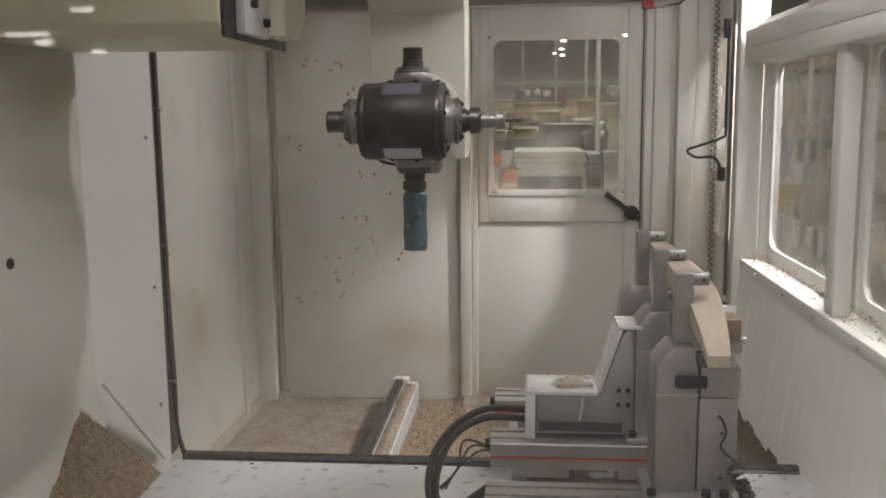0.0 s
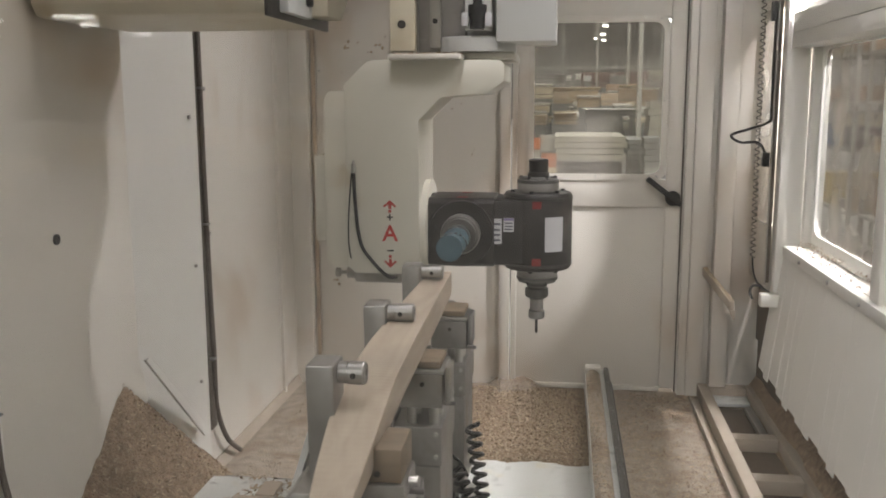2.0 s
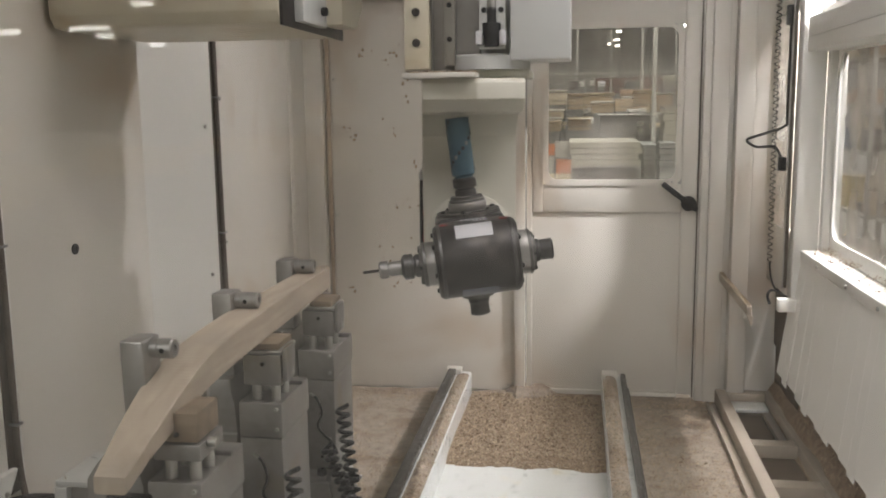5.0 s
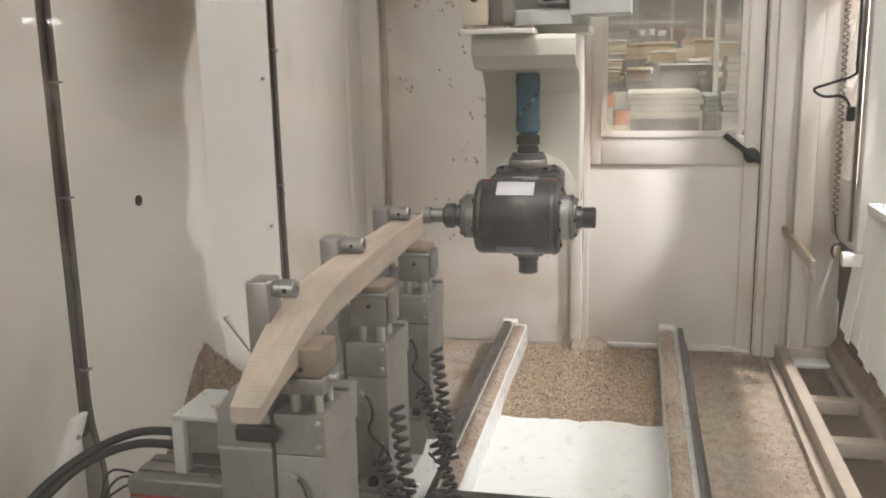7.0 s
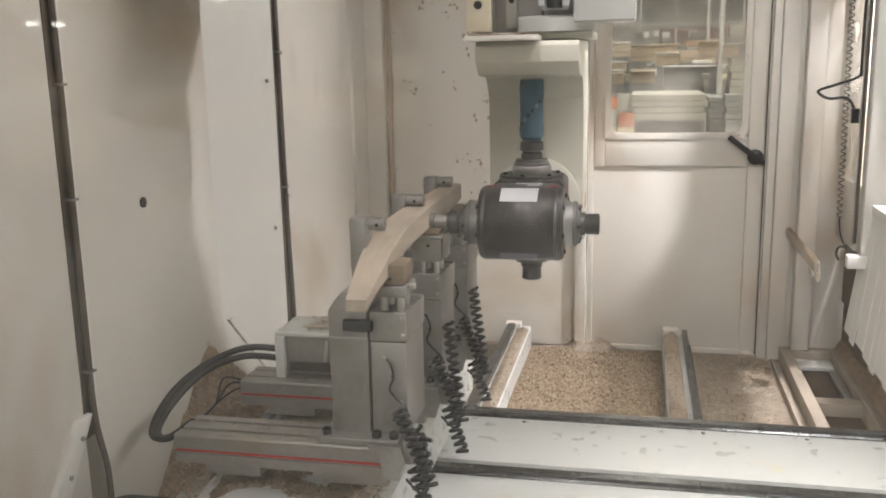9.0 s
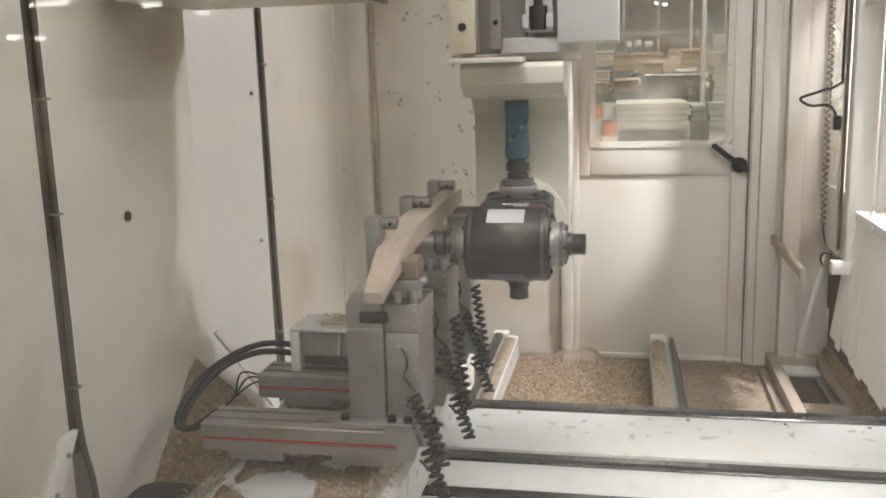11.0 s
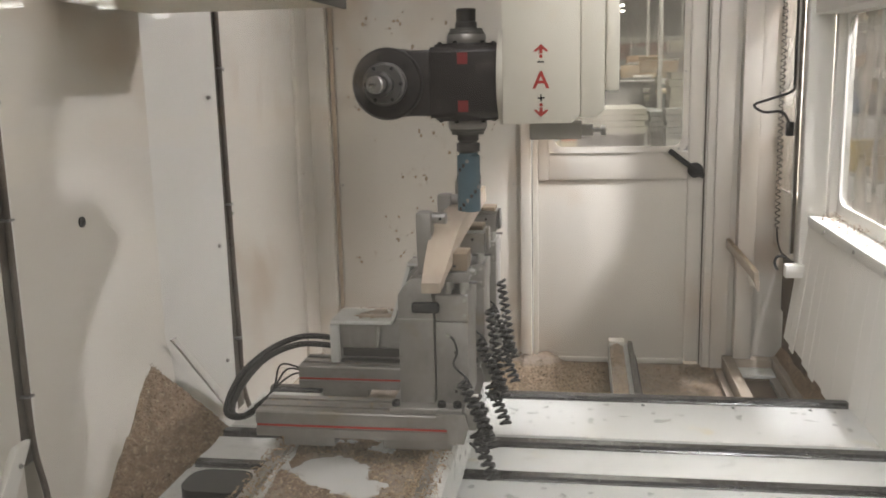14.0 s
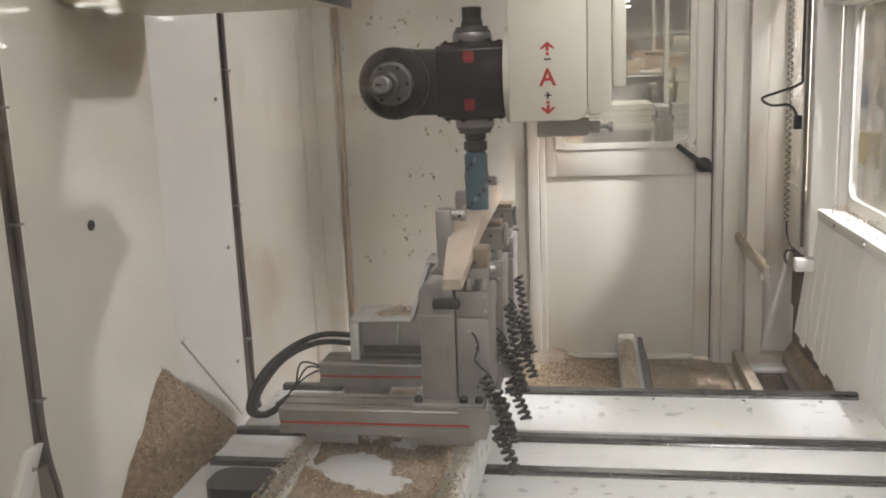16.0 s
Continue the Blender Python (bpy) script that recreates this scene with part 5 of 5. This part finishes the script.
for x, y, z, w, h, m in ((-0.235, 7.2, 1.07, 0.09, 0.09, ORANGE), (-0.13, 7.25, 1.05, 0.12, 0.13, GREY), (-0.12, 7.2, 0.93, 0.12, 0.11, ORANGE), (-0.24, 7.22, 0.93, 0.10, 0.13, GREY)):
    t = thing("crate", "small stacking crate in the hall", "crate", "crates in the hall")
    part("box", ring(rounded(x - w / 2, x + w / 2, y - w / 2, y + w / 2, 0.015, 2), rounded(x - w / 2 + 0.01, x + w / 2 - 0.01, y - w / 2 + 0.01, y + w / 2 - 0.01, 0.01, 2), "z", z, z + h - 0.004), m, t)
    part("base", boxes((x - w / 2 + 0.011, x + w / 2 - 0.011, y - w / 2 + 0.011, y + w / 2 - 0.011, z, z + 0.02), bev=0), m, t)
    if z < 1:
        part("stand", boxes((x - w / 2, x + w / 2, y - w / 2, y + w / 2, -0.12, z - 0.002), bev=0), PALE, t)
for x, y in ((0.655, 8.4), (0.845, 12.95), (0.66, 20.0), (-0.055, 20.0), (2.6, 26.0), (4.8, 4.0)):
    t = thing("hall_column", "grey steel hall column", "column", "hall columns", "structure")
    part("shaft", boxes((x - 0.02, x + 0.02, y - 0.03, y + 0.03, -0.12, 7), bev=0.004), GREY, t)
BIN = mat("blue_plastic_bin", (0.10, 0.17, 0.30), 0.5, 0, 0.1, 6)
YELLOW = mat("yellow_sheet_metal", (0.55, 0.40, 0.08), 0.5, 0, 0.1, 6)
for y0 in (1.2, 2.5, 3.8, 5.1, 6.4, 7.7, 9.0):
    x0 = 2.55 + 0.12 * (y0 % 2)
    t = thing("storage_rack", "steel storage rack with cartons and blue bins", "rack", "racks beside the machine")
    for dx in (0, 0.6):
        for dy in (0, 1.2):
            part("upright", boxes((x0 + dx, x0 + dx + 0.04, y0 + dy, y0 + dy + 0.04, -0.124, 2.35), bev=0), GREY, t)
    for z in (0.35, 0.95, 1.40, 1.85):
        part("shelf", boxes((x0, x0 + 0.64, y0 + 0.041, y0 + 1.199, z, z + 0.03), bev=0), GREY, t)
        y = y0 + 0.08
        while y < y0 + 1.0:
            w, h = rnd.uniform(0.08, 0.3), rnd.uniform(0.08, 0.36)
            b = thing("carton", "carton or bin on a storage rack", "box", "goods on the racks")
            part("box", boxes((x0 + rnd.uniform(0.0, 0.1), x0 + 0.55, y, min(y + w, y0 + 1.19), z + 0.03, z + 0.03 + h), bev=0.004), rnd.choice((BIN, CARTON, PALE, LABEL, STACKED, CARTON, YELLOW, CRATE, SHADE)), b)
            y += w + rnd.uniform(0.01, 0.12)
for x, y, w, h, m in ((4.3, 5.2, 0.8, 1.5, GREY), (4.4, 6.6, 0.9, 1.75, GREY), (4.3, 8.2, 0.9, 1.3, CARTON)):
    t = thing("hall_cabinet", "dim cabinet standing in the hall beside the machine", "cabinet", "cabinets beside the machine")
    part("body", boxes((x - 0.3, x + 0.3, y - w / 2, y + w / 2, -0.12, h), bev=0.01), m, t)
    part("door", boxes((x - 0.312, x - 0.302, y - w / 2 + 0.03, y + w / 2 - 0.03, 0.0, h - 0.05), bev=0.003), m, t)

# ---- rows of the moving things: seconds, place, turns ----
SADDLE = [(0, 0.744, -0.225), (0.3, 0.744, -0.225), (0.4, 0.70, -0.28), (0.5, 0.62, -0.38), (0.7, 0.42, -0.70), (0.9, 0.203, -0.985), (1.0, 0.12, -1.09), (1.2, 0.07, -1.138), (1.5, 0.068, -1.138), (2.0, 0.065, -1.130), (2.5, 0.093, -1.132), (3.0, 0.126, -1.133), (3.2, 0.132, -1.130), (3.8, 0.10, -1.12), (4.6, -0.22, -1.02), (5.3, -0.296, -1.0), (5.5, -0.239, -0.995), (6.0, -0.207, -0.985), (6.2, -0.24, -0.96), (6.5, -0.247, -0.944), (7.0, -0.216, -0.939), (7.3, -0.255, -0.92), (7.5, -0.287, -0.868), (7.6, -0.29, -0.79), (7.8, -0.288, -0.57), (7.9, -0.286, -0.46), (8.0, -0.284, -0.404), (8.1, -0.272, -0.376), (8.5, -0.227, -0.37), (8.7, -0.235, -0.36), (9.6, -0.25, -0.25), (10.8, -0.232, -0.165), (11.0, -0.227, -0.161), (11.5, -0.255, -0.154), (12.0, -0.225, -0.132), (12.5, -0.259, -0.127), (12.7, -0.25, -0.115), (13.0, -0.159, -0.05), (13.3, -0.045, 0.0), (13.5, -0.029, 0.002), (14.0, -0.029, 0), (14.5, 0, 0), (15.0, 0.033, 0.001), (15.5, 0.032, 0.014), (16.0, -0.003, 0.022)]
CX, CY = -0.302, 2.54
HEAD = [(0, 1.455, 0, 180), (0.3, 1.455, 0, 180), (0.4, 1.455, 8, 184), (0.5, 1.455, 26, 195), (0.6, 1.452, 45, 208), (0.7, 1.45, 62, 224), (0.8, 1.45, 76, 240), (0.9, 1.45, 85, 254), (1.0, 1.45, 89, 265), (1.1, 1.45, 90, 270), (1.3, 1.44, 90, 270), (1.4, 1.395, 90, 270), (1.5, 1.293, 90, 270), (1.6, 1.20, 90, 270), (1.7, 1.145, 90, 270), (1.8, 1.115, 90, 270), (2.0, 1.10, 90, 270), (3.2, 1.10, 90, 270), (3.7, 1.14, 88, 274), (4.1, 1.19, 66, 300), (4.5, 1.15, 38, 328), (4.9, 1.085, 14, 350), (5.2, 1.056, 4, 358), (5.4, 1.054, 0, 360), (6.0, 1.055, 0, 360), (8.5, 1.05, 0, 360), (9.6, 1.03, 0, 360), (10.8, 1.0145, 0, 360), (11.0, 1.0145, 0, 360), (12.5, 1.026, 0, 360), (12.6, 1.035, 0, 360), (12.7, 1.12, -4, 364), (12.8, 1.24, -17, 382), (12.9, 1.33, -31, 408), (13.0, 1.385, -48, 447), (13.1, 1.425, -70, 482), (13.2, 1.44, -88, 525), (13.3, 1.44, -90, 540), (14.5, 1.44, -90, 540), (16, 1.438, -90, 540)]


def motions():
    walk(table, [(t, pose(0, 3.14 + y, 0)) for t, x, y in SADDLE])
    walk(saddle, [(t, pose(x, 3.14 + y, 0)) for t, x, y in SADDLE])
    walk(work, [(t, pose(x, 3.14 + y, 0)) for t, x, y in SADDLE])
    walk(head, [(t, pose(CX, CY, z)) for t, z, c, a in HEAD])
    walk(arm, [(t, pose(0, 0, 0, 0, 0, c)) for t, z, c, a in HEAD])
    walk(block, [(t, pose(0, 0, 0, 0, 0, c) @ pose(0, 0, 0, 0, a, 0)) for t, z, c, a in HEAD])


motions()
